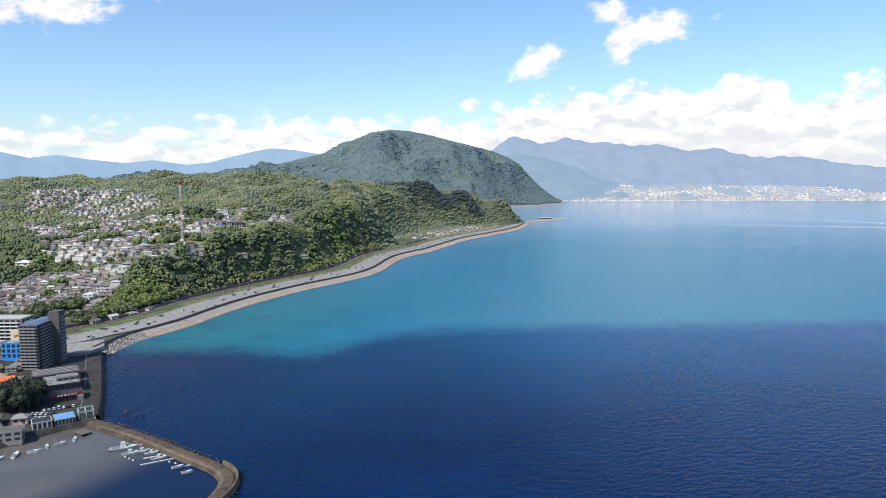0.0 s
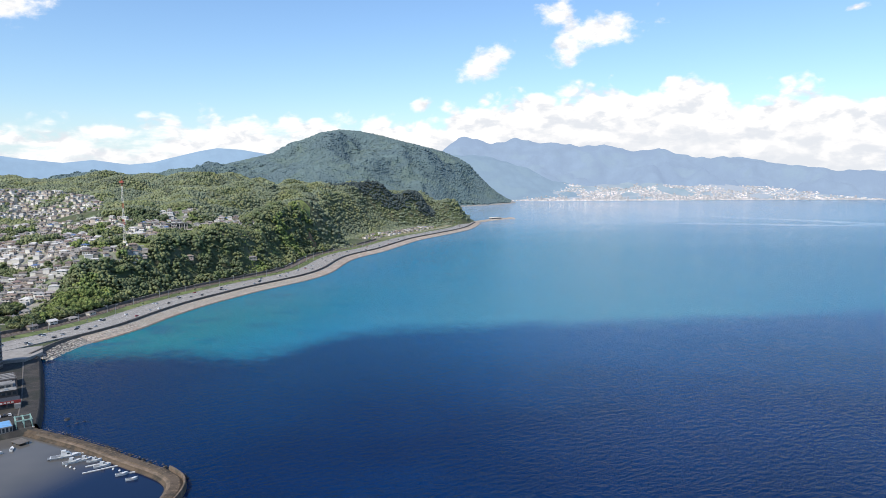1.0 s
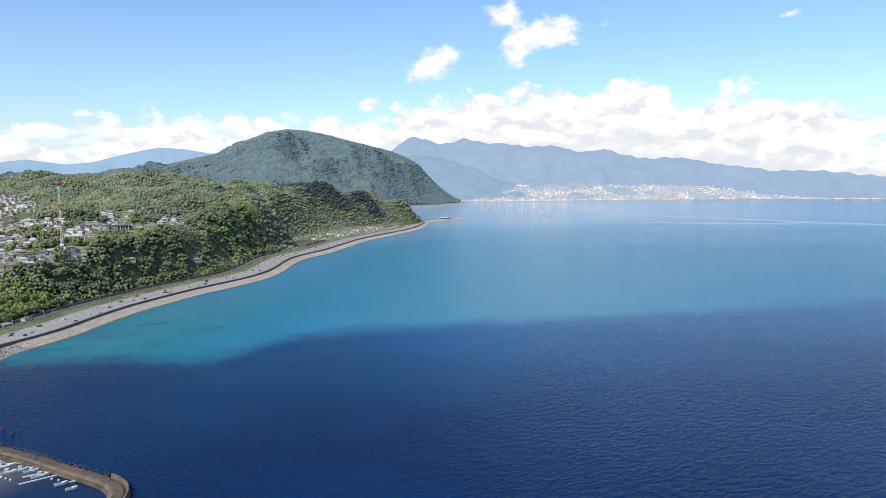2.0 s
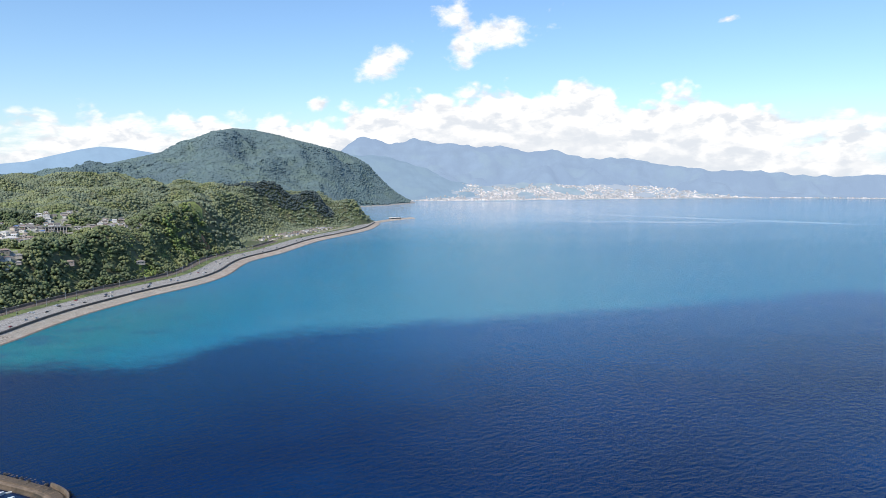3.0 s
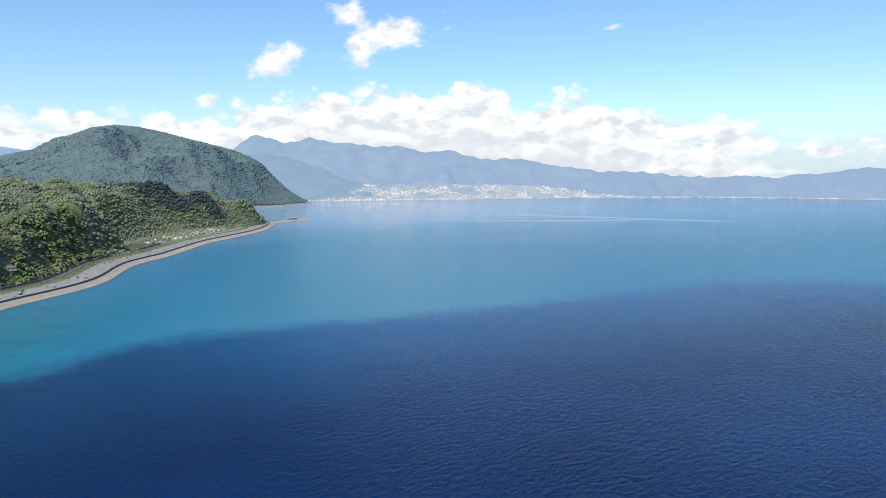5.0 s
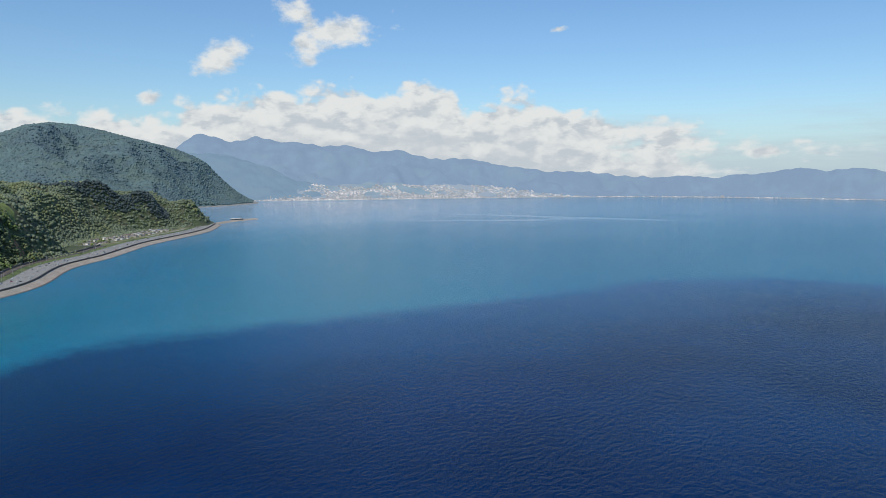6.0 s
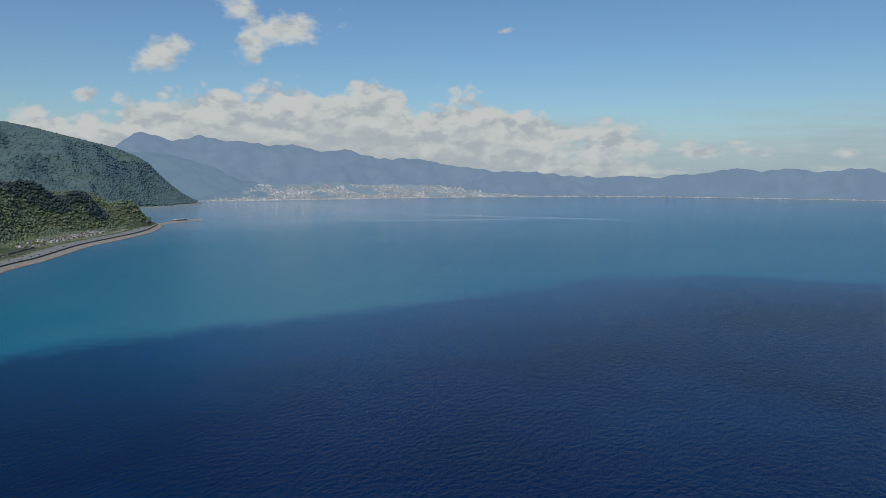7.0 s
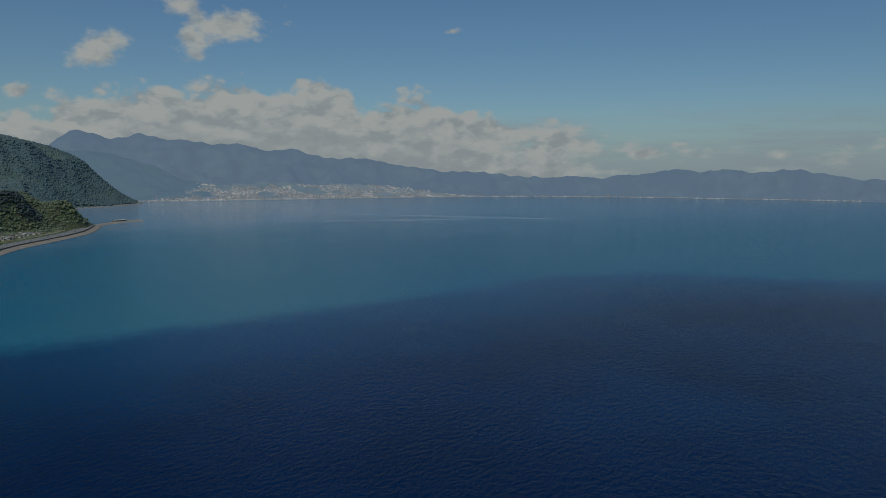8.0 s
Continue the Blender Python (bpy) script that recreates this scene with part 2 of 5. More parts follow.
        calm_by = n.step(n.math("ADD", tongue, n.noise(n.stretch(geo, (0.25, 1, 1)), 0.006, 4)), 1.75, 0.45)
        rough = n.math("MULTIPLY", n.math("SUBTRACT", n.noise(n.stretch(geo, (0.3, 1, 1)), 0.012, 3), 0.5), 90)
        for base, slope, start, end, wide in ((2516, -0.722, 400, 1250, 60), (2131, -0.05, 200, 980, 42), (2320, -0.42, 700, 1300, 30)):
            off = n.math("ADD", n.math("SUBTRACT", ahead, n.math("ADD", n.math("MULTIPLY", n.math("SUBTRACT", aside, 474), slope), base)), rough)
            line = n.math("MULTIPLY", n.step(n.math("ABSOLUTE", off), wide, wide * 0.3), n.math("MULTIPLY", n.step(aside, start, start + 150), n.step(aside, end, end - 250)))
            calm_by = n.math("MAXIMUM", calm_by, line)
        slick = n.math("MAXIMUM", slick, calm_by)
        bp = n.add("ShaderNodeBump")
        bp.inputs["Distance"].default_value = 2.0
        n.put(n.math("MULTIPLY", n.step(slick, 0, 1, 1.0, 0.7), n.step(calm_by, 0, 1, 1.0, 0.4)), bp.inputs["Strength"])
        b.inputs["Specular Tint"].default_value = (0.50, 0.74, 1.0, 1)
        n.put(n.step(calm_by, 0, 1, 0.10, 0.05), b.inputs["Roughness"])
        n.put(n.step(calm_by, 0, 1, 0.10, 0.20), b.inputs["Specular IOR Level"])
    n.put(height, bp.inputs["Height"])
    n.links.new(bp.outputs[0], b.inputs["Normal"])
    return m


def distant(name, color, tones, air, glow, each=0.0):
    """Backdrop land with kilometres of bright hazy air painted in by its glow."""
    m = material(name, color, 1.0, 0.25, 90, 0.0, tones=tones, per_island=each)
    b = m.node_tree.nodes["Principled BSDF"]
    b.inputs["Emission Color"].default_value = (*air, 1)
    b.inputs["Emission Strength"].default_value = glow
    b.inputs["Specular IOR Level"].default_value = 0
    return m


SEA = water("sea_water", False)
BASIN = water("harbour_water", True)
# Ground colour kept dark so that gaps between crowns read as shade.
EARTH = material("hill_ground", (0.072, 0.090, 0.038), 0.95, 0.3, 8, 0.7, tones=((0.085, 0.105, 0.038), (0.10, 0.098, 0.055)))
# Bluish and lightened: the haze over the mountain is put into its colour.
MOUNTAIN = material("hazed_mountain_forest", (0.116, 0.168, 0.170), 0.95, 0.16, 60, 0.25, tones=((0.130, 0.182, 0.160), (0.104, 0.152, 0.166)), per_island=0.10)
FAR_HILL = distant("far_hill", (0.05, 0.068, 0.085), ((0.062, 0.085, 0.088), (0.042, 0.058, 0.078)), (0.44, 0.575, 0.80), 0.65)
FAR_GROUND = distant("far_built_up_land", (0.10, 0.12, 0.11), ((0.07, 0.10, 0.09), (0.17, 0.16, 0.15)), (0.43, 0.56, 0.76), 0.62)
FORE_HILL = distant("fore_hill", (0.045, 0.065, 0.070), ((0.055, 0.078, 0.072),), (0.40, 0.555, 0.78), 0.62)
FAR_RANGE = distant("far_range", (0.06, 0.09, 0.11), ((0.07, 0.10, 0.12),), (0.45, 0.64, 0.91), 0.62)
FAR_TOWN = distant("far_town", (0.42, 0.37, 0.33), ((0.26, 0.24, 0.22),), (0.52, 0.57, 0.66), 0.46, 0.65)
ASPHALT = material("asphalt", (0.30, 0.28, 0.255), 0.9, 0.15, 6, 0.2)
CONCRETE = material("concrete", (0.42, 0.38, 0.33), 0.9, 0.2, 3, 0.4, tones=((0.30, 0.27, 0.23),))
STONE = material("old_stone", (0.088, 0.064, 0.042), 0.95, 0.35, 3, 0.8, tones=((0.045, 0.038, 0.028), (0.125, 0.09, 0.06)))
LEAF = material("leaves", (0.158, 0.178, 0.075), 0.8, 0.35, 9, 0.6, tones=((0.188, 0.205, 0.075), (0.120, 0.145, 0.064)), per_island=0.16)
LEAF_DARK = material("dark_leaves", (0.104, 0.128, 0.060), 0.8, 0.35, 8, 0.6, tones=((0.105, 0.14, 0.048),), per_island=0.2)
LEAF_BRIGHT = material("bright_leaves", (0.160, 0.200, 0.052), 0.8, 0.35, 8, 0.6, tones=((0.115, 0.165, 0.045),), per_island=0.25)
# Greyer, paler leaves on the farther hills: haze put into the leaf colour.
LEAF_MID = material("hazed_hill_leaves", (0.192, 0.214, 0.112), 0.85, 0.3, 22, 0.4, tones=((0.222, 0.230, 0.106), (0.152, 0.180, 0.106)), per_island=0.16)
# Dark leaves that paint a cloud's shadow onto the headland.
SHADED_LEAF = material("shaded_leaves", (0.066, 0.088, 0.084), 0.9, 0.2, 16, 0.4, tones=((0.056, 0.078, 0.078),), per_island=0.12)
LEAF_MID_DARK = material("hazed_dark_hill_leaves", (0.146, 0.172, 0.108), 0.85, 0.3, 22, 0.4, tones=((0.162, 0.186, 0.108),), per_island=0.18)
GRASS = material("grass", (0.125, 0.160, 0.050), 0.95, 0.35, 5, 0.6, tones=((0.20, 0.20, 0.08), (0.075, 0.10, 0.035)))
BARK = material("bark", (0.10, 0.075, 0.05), 0.9, 0.3, 0.8, 0.6)


# ---- shapes ----
def mesh_of(name, verts, faces, mats, smooth=False, slots=None):
    me = bpy.data.meshes.new(name)
    me.from_pydata(np.asarray(verts, float).tolist(), [], faces if isinstance(faces, list) else faces.tolist())
    for m in mats if isinstance(mats, (list, tuple)) else [mats]:
        me.materials.append(m)
    if slots is not None:
        me.polygons.foreach_set("material_index", np.asarray(slots, np.int32))
    if smooth:
        me.polygons.foreach_set("use_smooth", np.ones(len(me.polygons), bool))
    me.update()
    return me


def grid_faces(rows, cols, closed=False):
    a = np.arange(rows * cols).reshape(rows, cols)
    if closed:
        a = np.concatenate([a, a[:, :1]], 1)
    return np.stack([a[:-1, :-1], a[:-1, 1:], a[1:, 1:], a[1:, :-1]], -1).reshape(-1, 4)


def spline(points, steps=8):
    """A smooth line through points."""
    p = np.array(points, float)
    p = np.vstack([2 * p[0] - p[1], p, 2 * p[-1] - p[-2]])
    t = np.linspace(0, 1, steps, endpoint=False)[:, None]
    out = []
    for a, b, c, d in zip(p, p[1:], p[2:], p[3:]):
        out.append(0.5 * (2 * b + (c - a) * t + (2 * a - 5 * b + 4 * c - d) * t**2 + (3 * b - a - 3 * c + d) * t**3))
    return np.vstack(out + [p[-2:-1]])


def even(line, gap):
    """The same line with points every gap metres."""
    s = np.r_[0, np.cumsum(np.hypot(*np.diff(line[:, :2], axis=0).T))]
    at = np.arange(0, s[-1], gap)
    return np.stack([np.interp(at, s, c) for c in line.T], -1)


def beside(line, off):
    """A line kept off metres to the left of another."""
    d = np.gradient(line[:, :2], axis=0)
    d /= np.hypot(*d.T)[:, None]
    return line[:, :2] + off * np.stack([-d[:, 1], d[:, 0]], -1)


def soft(x, low, high):
    t = np.clip((np.asarray(x, float) - low) / (high - low), 0, 1)
    return t * t * (3 - 2 * t)


class Waves:
    """A smooth random field from sums of sines."""

    def __init__(self, seed, size, count=14, octaves=4):
        r = np.random.RandomState(seed)
        self.k = []
        for o in range(octaves):
            for _ in range(count):
                a, f = r.uniform(0, 2 * np.pi), 2**o / size * r.uniform(0.7, 1.4)
                self.k.append((f * np.cos(a) * 6.283, f * np.sin(a) * 6.283, r.uniform(0, 6.283), 0.55**o / np.sqrt(count / 2)))

    def __call__(self, x, y):
        return sum(w * np.sin(a * x + b * y + p) for a, b, p, w in self.k)


# ---- the lie of the land ----
SHORE = spline([(-283, 560), (-279, 606), (-265, 637), (-252, 673), (-240, 726), (-224, 780), (-203, 829), (-178, 881), (-148, 931), (-122, 977), (-104, 1026), (-94, 1076),
                (-86, 1145), (-74, 1207), (-51, 1263), (-22, 1323), (15, 1432), (55, 1544), (115, 1656), (175, 1769), (216, 1870), (262, 2050)], 6)
QUAY = [(-900, -200), (-420, 150), (-312, 296), (-253, 347), (-224, 386), (-208, 396), (-236, 451), (-280, 537)]
CAPE = [(268, 2200), (262, 2420), (262, 2632), (277, 3000), (300, 3138), (448, 3241), (600, 3440), (650, 3700), (600, 4300), (400, 5200)]
COAST = np.vstack([QUAY, SHORE, CAPE])
LAND = np.vstack([COAST, [(-6000, 5200), (-6000, -200)]])


def inland(x, y):
    """Metres from the water's edge, less than nothing at sea."""
    x, y = np.asarray(x, float), np.asarray(y, float)
    best, inside = np.full(x.shape, 1e12), np.zeros(x.shape, bool)
    for a, b in zip(COAST, COAST[1:]):
        d = b - a
        t = np.clip(((x - a[0]) * d[0] + (y - a[1]) * d[1]) / (d @ d), 0, 1)
        best = np.minimum(best, (x - a[0] - t * d[0]) ** 2 + (y - a[1] - t * d[1]) ** 2)
    for a, b in zip(LAND, np.roll(LAND, -1, 0)):
        with np.errstate(divide="ignore", invalid="ignore"):
            inside ^= ((a[1] > y) != (b[1] > y)) & (x < (b[0] - a[0]) * (y - a[1]) / (b[1] - a[1]) + a[0])
    return np.where(inside, 1, -1) * np.sqrt(best)


# Spot heights of the hills, fitted to the camera's view: east, north, height, reach.
SPOTS = np.array([
    (-300, 480, 5, 70), (-420, 560, 6, 90), (-390, 670, 10, 90), (-520, 760, 18, 110), (-600, 1050, 52, 150), (-850, 1500, 104, 200), (-1000, 1830, 142, 220), (-1300, 2400, 120, 300),
    (-720, 1100, 55, 150), (-1050, 1500, 98, 200), (-1250, 1850, 122, 250), (-900, 900, 40, 200), (-1500, 1300, 80, 300),
    (-349, 900, 57, 80), (-300, 800, 42, 60), (-420, 1000, 58, 110), (-540, 1400, 98, 170), (-700, 1850, 143, 200),
    (-250, 860, 56, 60), (-330, 1110, 72, 130), (-470, 1600, 116, 180), (-590, 2050, 145, 200),
    (-165, 1110, 46, 70), (-190, 1350, 84, 130), (-217, 1620, 120, 150), (-300, 2000, 120, 200),
    (-60, 1420, 38, 80), (-110, 1900, 113, 90), (-40, 1830, 66, 55), (-30, 1965, 62, 45), (15, 1720, 50, 80), (55, 1925, 112, 65), (125, 1960, 62, 45), (160, 2035, 66, 50), (206, 2072, 46, 42), (150, 2350, 55, 120),
    (-200, 2500, 70, 250), (-650, 2800, 120, 300), (-1500, 2800, 110, 400), (-2500, 2500, 100, 600), (-2500, 4000, 100, 600)], float)
ROLL, CRAG, GULLY = Waves(5, 330), Waves(9, 620, 12, 5), Waves(13, 250, 10, 2)
# The mountain's skyline: east, height.
SUMMIT = np.array([(-2300, 90), (-1500, 150), (-1150, 165), (-850, 210), (-580, 272), (-490, 320), (-370, 370), (-276, 384), (-170, 375), (-70, 355), (50, 324), (170, 294), (260, 271), (355, 230), (480, 158), (575, 92), (665, 5), (900, -20)], float)


def height(x, y):
    x, y = np.asarray(x, float), np.asarray(y, float)
    d = inland(x, y)
    total, weight = 0.0, 1e-9
    for sx, sy, sz, reach in SPOTS:
        w = 1 / (1 + ((x - sx) ** 2 + (y - sy) ** 2) / (0.45 * reach) ** 2) ** 2.2
        total, weight = total + w * sz, weight + w
    hills = total / weight
    hills = hills + ROLL(x, y) * (3.5 + 6.0 * soft(x, -480, -200)) * soft(hills, 25, 80)
    hills = hills + (np.abs(GULLY(x, y)) * 8 - 11) * soft(hills, 40, 85) * soft(y, 1180, 1350) * soft(x, -1250, -800)
    plain = 80 * soft(y, 1370, 1450) * soft(y, 1960, 1840)
    rise = soft(d, 74 + plain, 132 + 1.5 * plain + 40 * soft(y, 1300, 2100))
    cove = soft(y, 1930, 2010) * soft(y, 2330, 2200)
    rise = rise + (soft(d, 16, 88) - rise) * cove
    rise = np.where(y < 720, soft(d, 74, 170), rise)
    z = 5.6 + (hills - 5.6) * rise
    # The mountain behind.
    ramp = np.clip(1 - np.abs(y - 3600) / np.where(y < 3600, 1150, 900), 0, 1)
    top = np.interp(x - (y - 3600) * 0.12, SUMMIT[:, 0], SUMMIT[:, 1]) - 1
    m = (top + CRAG(x, y) * 30 * soft(ramp, 1.0, 0.75)) * ramp**0.85
    z = np.maximum(z, 6 + (m - 6) * np.clip(d / 230, 0, 1) ** 0.8)
    # The level harbour front.
    front = soft(y, 580, 545) * soft(x, -372, -345)
    z = z + (np.minimum(z, 3.2) - z) * front
    edge = np.where(y < 548, np.clip(d * 1.6 - 1.0, -8, 3.2), np.clip(d - 7, -8, 12) * 0.42)
    return np.where(d < np.where(y > 2300, 6, 46 - 26 * cove), np.minimum(z, edge), z)


# ---- ground, sea and distance ----
def polar(name, angles, radii, zed, mat, label, category, smooth=True, cut=None):
    a, r = np.meshgrid(np.radians(angles), radii)
    x, y = r * np.sin(a), r * np.cos(a)
    z = zed(x, y)
    v = np.stack([x, y, z], -1).reshape(-1, 3)
    f = grid_faces(*a.shape)[:, ::-1]
    if cut is not None:
        keep = cut(v[f].mean(1), z.reshape(-1)[f])
        f = f[keep]
        used = np.unique(f)
        index = np.zeros(len(v), int)
        index[used] = np.arange(len(used))
        v, f = v[used], index[f]
    ob = new(name, mesh_of(name, v, f, mat, smooth))
    return tagged(ob, label, category, kind="structure")


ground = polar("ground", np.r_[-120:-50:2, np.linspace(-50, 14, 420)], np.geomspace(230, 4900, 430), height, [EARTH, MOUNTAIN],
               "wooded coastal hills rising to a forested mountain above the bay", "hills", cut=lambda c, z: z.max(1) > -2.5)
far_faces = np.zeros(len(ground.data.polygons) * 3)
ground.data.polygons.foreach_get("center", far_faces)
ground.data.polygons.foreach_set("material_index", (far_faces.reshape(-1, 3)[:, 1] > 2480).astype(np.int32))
sea_angles = np.linspace(-180, 180, 361)
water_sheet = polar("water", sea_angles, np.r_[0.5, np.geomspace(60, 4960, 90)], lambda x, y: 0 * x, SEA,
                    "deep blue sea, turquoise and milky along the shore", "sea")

# Far land across the bay: azimuth and elevation of the skylines, in radians.
RANGE_WEST = np.array([(-1.2, 0.02), (-0.573, 0.029), (-0.544, 0.022), (-0.513, 0.026), (-0.482, 0.021), (-0.436, 0.016), (-0.401, 0.02), (-0.358, 0.014), (-0.329, 0.017), (-0.307, 0.023),
                       (-0.268, 0.033), (-0.245, 0.037), (-0.214, 0.035), (-0.166, 0.027), (-0.069, 0.015), (0.02, 0.005)])
RANGE_NORTH = np.array([(0.0, -0.03), (0.047, 0.014), (0.067, 0.033), (0.096, 0.054), (0.12, 0.049), (0.144, 0.045), (0.176, 0.050), (0.224, 0.043), (0.316, 0.038), (0.345, 0.030), (0.378, 0.034), (0.411, 0.024),
                        (0.444, 0.019), (0.484, 0.020), (0.525, 0.012), (0.564, 0.006), (0.618, 0.003), (0.689, 0.000), (0.738, -0.006), (0.803, -0.003), (0.834, -0.006), (0.880, 0.001), (0.930, 0.007),
                        (0.962, 0.004), (0.987, 0.008), (1.018, 0.004), (1.045, 0.004), (1.078, 0.007), (1.116, -0.001), (1.17, -0.007), (1.5, -0.012)])
RAGGED = Waves(29, 300, 8, 4)
FINE, SPURS = Waves(21, 260, 12, 5), Waves(23, 420, 10, 3)


def far_shore(a):
    return 3740 + 900 * soft(a, 0.2, 0.85)


def north_height(x, y):
    a, r = np.arctan2(x, y), np.hypot(x, y)
    crest = 150 + np.interp(a, RANGE_NORTH[:, 0], RANGE_NORTH[:, 1]) * 4850
    crest = crest + RAGGED(a * 4850, 0 * a) * 5
    t = (r - far_shore(a)) / (4850 - far_shore(a))
    apron = 100 * soft(a, 0.10, 0.18) * soft(a, 0.72, 0.42) + 24
    low = np.minimum(apron, crest * 0.8) * soft(t, 0.02, 0.78)
    z = np.maximum(low, crest * soft(t, 0.38, 1.0) ** 1.3)
    z = z + (FINE(x, y) * 7 + SPURS(x, y) * 26) * soft(t, 0.42, 0.6) * soft(t, 0.94, 0.72)
    return np.where(t < 0.01, -3, z + 2.5)


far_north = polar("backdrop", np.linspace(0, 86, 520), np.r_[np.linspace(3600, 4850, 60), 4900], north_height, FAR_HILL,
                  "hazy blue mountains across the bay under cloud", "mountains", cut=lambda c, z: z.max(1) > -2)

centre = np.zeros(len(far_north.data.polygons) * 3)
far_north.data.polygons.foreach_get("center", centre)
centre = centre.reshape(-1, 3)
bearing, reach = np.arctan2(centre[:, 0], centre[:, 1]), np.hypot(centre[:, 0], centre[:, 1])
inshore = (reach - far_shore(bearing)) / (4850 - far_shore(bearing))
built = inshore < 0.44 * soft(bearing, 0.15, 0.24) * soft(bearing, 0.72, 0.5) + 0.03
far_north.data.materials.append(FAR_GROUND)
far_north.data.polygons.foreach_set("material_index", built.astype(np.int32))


# A nearer ridge that falls towards the city.
FORE = np.array([(-0.05, 0.040), (0.0745, 0.0311), (0.11, 0.028), (0.148, 0.0242), (0.172, 0.017), (0.194, 0.0084), (0.233, -0.0078), (0.257, -0.0150), (0.30, -0.034)])


def fore_height(x, y):
    a, r = np.arctan2(x, y), np.hypot(x, y)
    crest = 150 + np.interp(a, FORE[:, 0], FORE[:, 1]) * 4420 + RAGGED(a * 4420, 0 * a) * 3
    return crest * soft(r, 3790, 4420) ** 0.9 + FINE(x, y) * 4 * soft(r, 3850, 4000) * soft(r, 4420, 4250) - 2


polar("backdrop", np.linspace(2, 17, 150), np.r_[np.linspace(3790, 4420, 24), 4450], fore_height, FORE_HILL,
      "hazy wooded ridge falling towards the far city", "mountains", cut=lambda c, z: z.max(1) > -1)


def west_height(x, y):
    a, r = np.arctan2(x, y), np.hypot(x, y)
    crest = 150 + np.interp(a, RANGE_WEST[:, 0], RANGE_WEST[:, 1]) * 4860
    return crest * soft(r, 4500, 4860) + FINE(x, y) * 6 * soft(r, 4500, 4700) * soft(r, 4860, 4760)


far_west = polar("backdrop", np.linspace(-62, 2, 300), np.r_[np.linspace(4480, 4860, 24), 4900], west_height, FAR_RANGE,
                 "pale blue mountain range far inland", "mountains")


# ---- helpers for things ----
def thing(name, at=None, label="", category="", group="", kind=""):
    ob = new(name)
    ob.empty_display_size = 0.5
    if at is not None:
        ob.matrix_basis = at
    return tagged(ob, label, category, group, kind)


def part(name, bm, mat, parent, label=""):
    me = bpy.data.meshes.new(name)
    bm.to_mesh(me)
    bm.free()
    me.materials.append(mat)
    ob = new(name, me)
    ob.parent = parent
    return tagged(ob, label)


def shared(name, me, parent, m=None, label=""):
    ob = new(name, me)
    ob.parent = parent
    if m is not None:
        ob.matrix_basis = m
    return tagged(ob, label)


def fast_mesh(name, verts, tris, mat, smooth=False):
    me = bpy.data.meshes.new(name)
    n = len(tris)
    me.vertices.add(len(verts))
    me.vertices.foreach_set("co", np.ascontiguousarray(verts, np.float32).ravel())
    me.loops.add(n * 3)
    me.loops.foreach_set("vertex_index", np.ascontiguousarray(tris, np.int32).ravel())
    me.polygons.add(n)
    me.polygons.foreach_set("loop_start", np.arange(n, dtype=np.int32) * 3)
    if smooth:
        me.polygons.foreach_set("use_smooth", np.ones(n, bool))
    me.materials.append(mat)
    me.update(calc_edges=True)
    return me


def box(bm, x0, y0, z0, x1, y1, z1, bevel=0.0, m=None):
    v = [bm.verts.new((x, y, z)) for z in (z0, z1) for x, y in ((x0, y0), (x1, y0), (x1, y1), (x0, y1))]
    faces = [bm.faces.new([v[i] for i in f]) for f in ((3, 2, 1, 0), (4, 5, 6, 7), (0, 1, 5, 4), (1, 2, 6, 5), (2, 3, 7, 6), (3, 0, 4, 7))]
    if bevel:
        made = bmesh.ops.bevel(bm, geom=list({e for f in faces for e in f.edges}), offset=bevel, segments=1, affect="EDGES")
        v = list({w for f in made["faces"] for w in f.verts} | {w for w in v if w.is_valid})
    if m is not None:
        bmesh.ops.transform(bm, matrix=m, verts=v)
    return bm


def boxed(*args, **kw):
    return box(bmesh.new(), *args, **kw)


def tube(bm, a, b, r0, r1=None, sides=6):
    a, b = Vector(a), Vector(b)
    turn = (b - a).to_track_quat("Z", "Y").to_matrix().to_4x4()
    bmesh.ops.create_cone(bm, cap_ends=True, segments=sides, radius1=r0, radius2=r0 if r1 is None else r1, depth=(b - a).length, matrix=Matrix.Translation((a + b) / 2) @ turn)
    return bm


def prism(bm, outline, z0, z1):
    low, high = ([bm.verts.new((x, y, z)) for x, y in outline] for z in (z0, z1))
    bm.faces.new(high)
    bm.faces.new(low[::-1])
    for i in range(len(outline)):
        j = (i + 1) % len(outline)
        bm.faces.new((low[i], low[j], high[j], high[i]))
    return bm


def sweep(line, profile):
    """A bmesh of a profile of (off to the left, height) drawn along a line."""
    rows = np.stack([np.c_[beside(line, o), np.full(len(line), float(z))] for o, z in profile], 1)
    n, k = rows.shape[:2]
    me = bpy.data.meshes.new("sweep")
    me.from_pydata(rows.reshape(-1, 3).tolist(), [], grid_faces(n, k)[:, ::-1].tolist())
    bm = bmesh.new()
    bm.from_mesh(me)
    bpy.data.meshes.remove(me)
    bmesh.ops.recalc_face_normals(bm, faces=bm.faces)
    return bm


def structure(name, bm, mat, label, category):
    me = bpy.data.meshes.new(name)
    bm.to_mesh(me)
    bm.free()
    me.materials.append(mat)
    return tagged(new(name, me), label, category, kind="structure")


def within(x, y, polygon):
    x, y, p = np.asarray(x, float), np.asarray(y, float), np.array(polygon, float)
    inside = np.zeros(x.shape, bool)
    for a, b in zip(p, np.roll(p, -1, 0)):
        if a[1] != b[1]:
            inside ^= ((a[1] > y) != (b[1] > y)) & (x < (b[0] - a[0]) * (y - a[1]) / (b[1] - a[1]) + a[0])
    return inside


def ground_at(x, y):
    return float(height(np.array([x]), np.array([y]))[0])


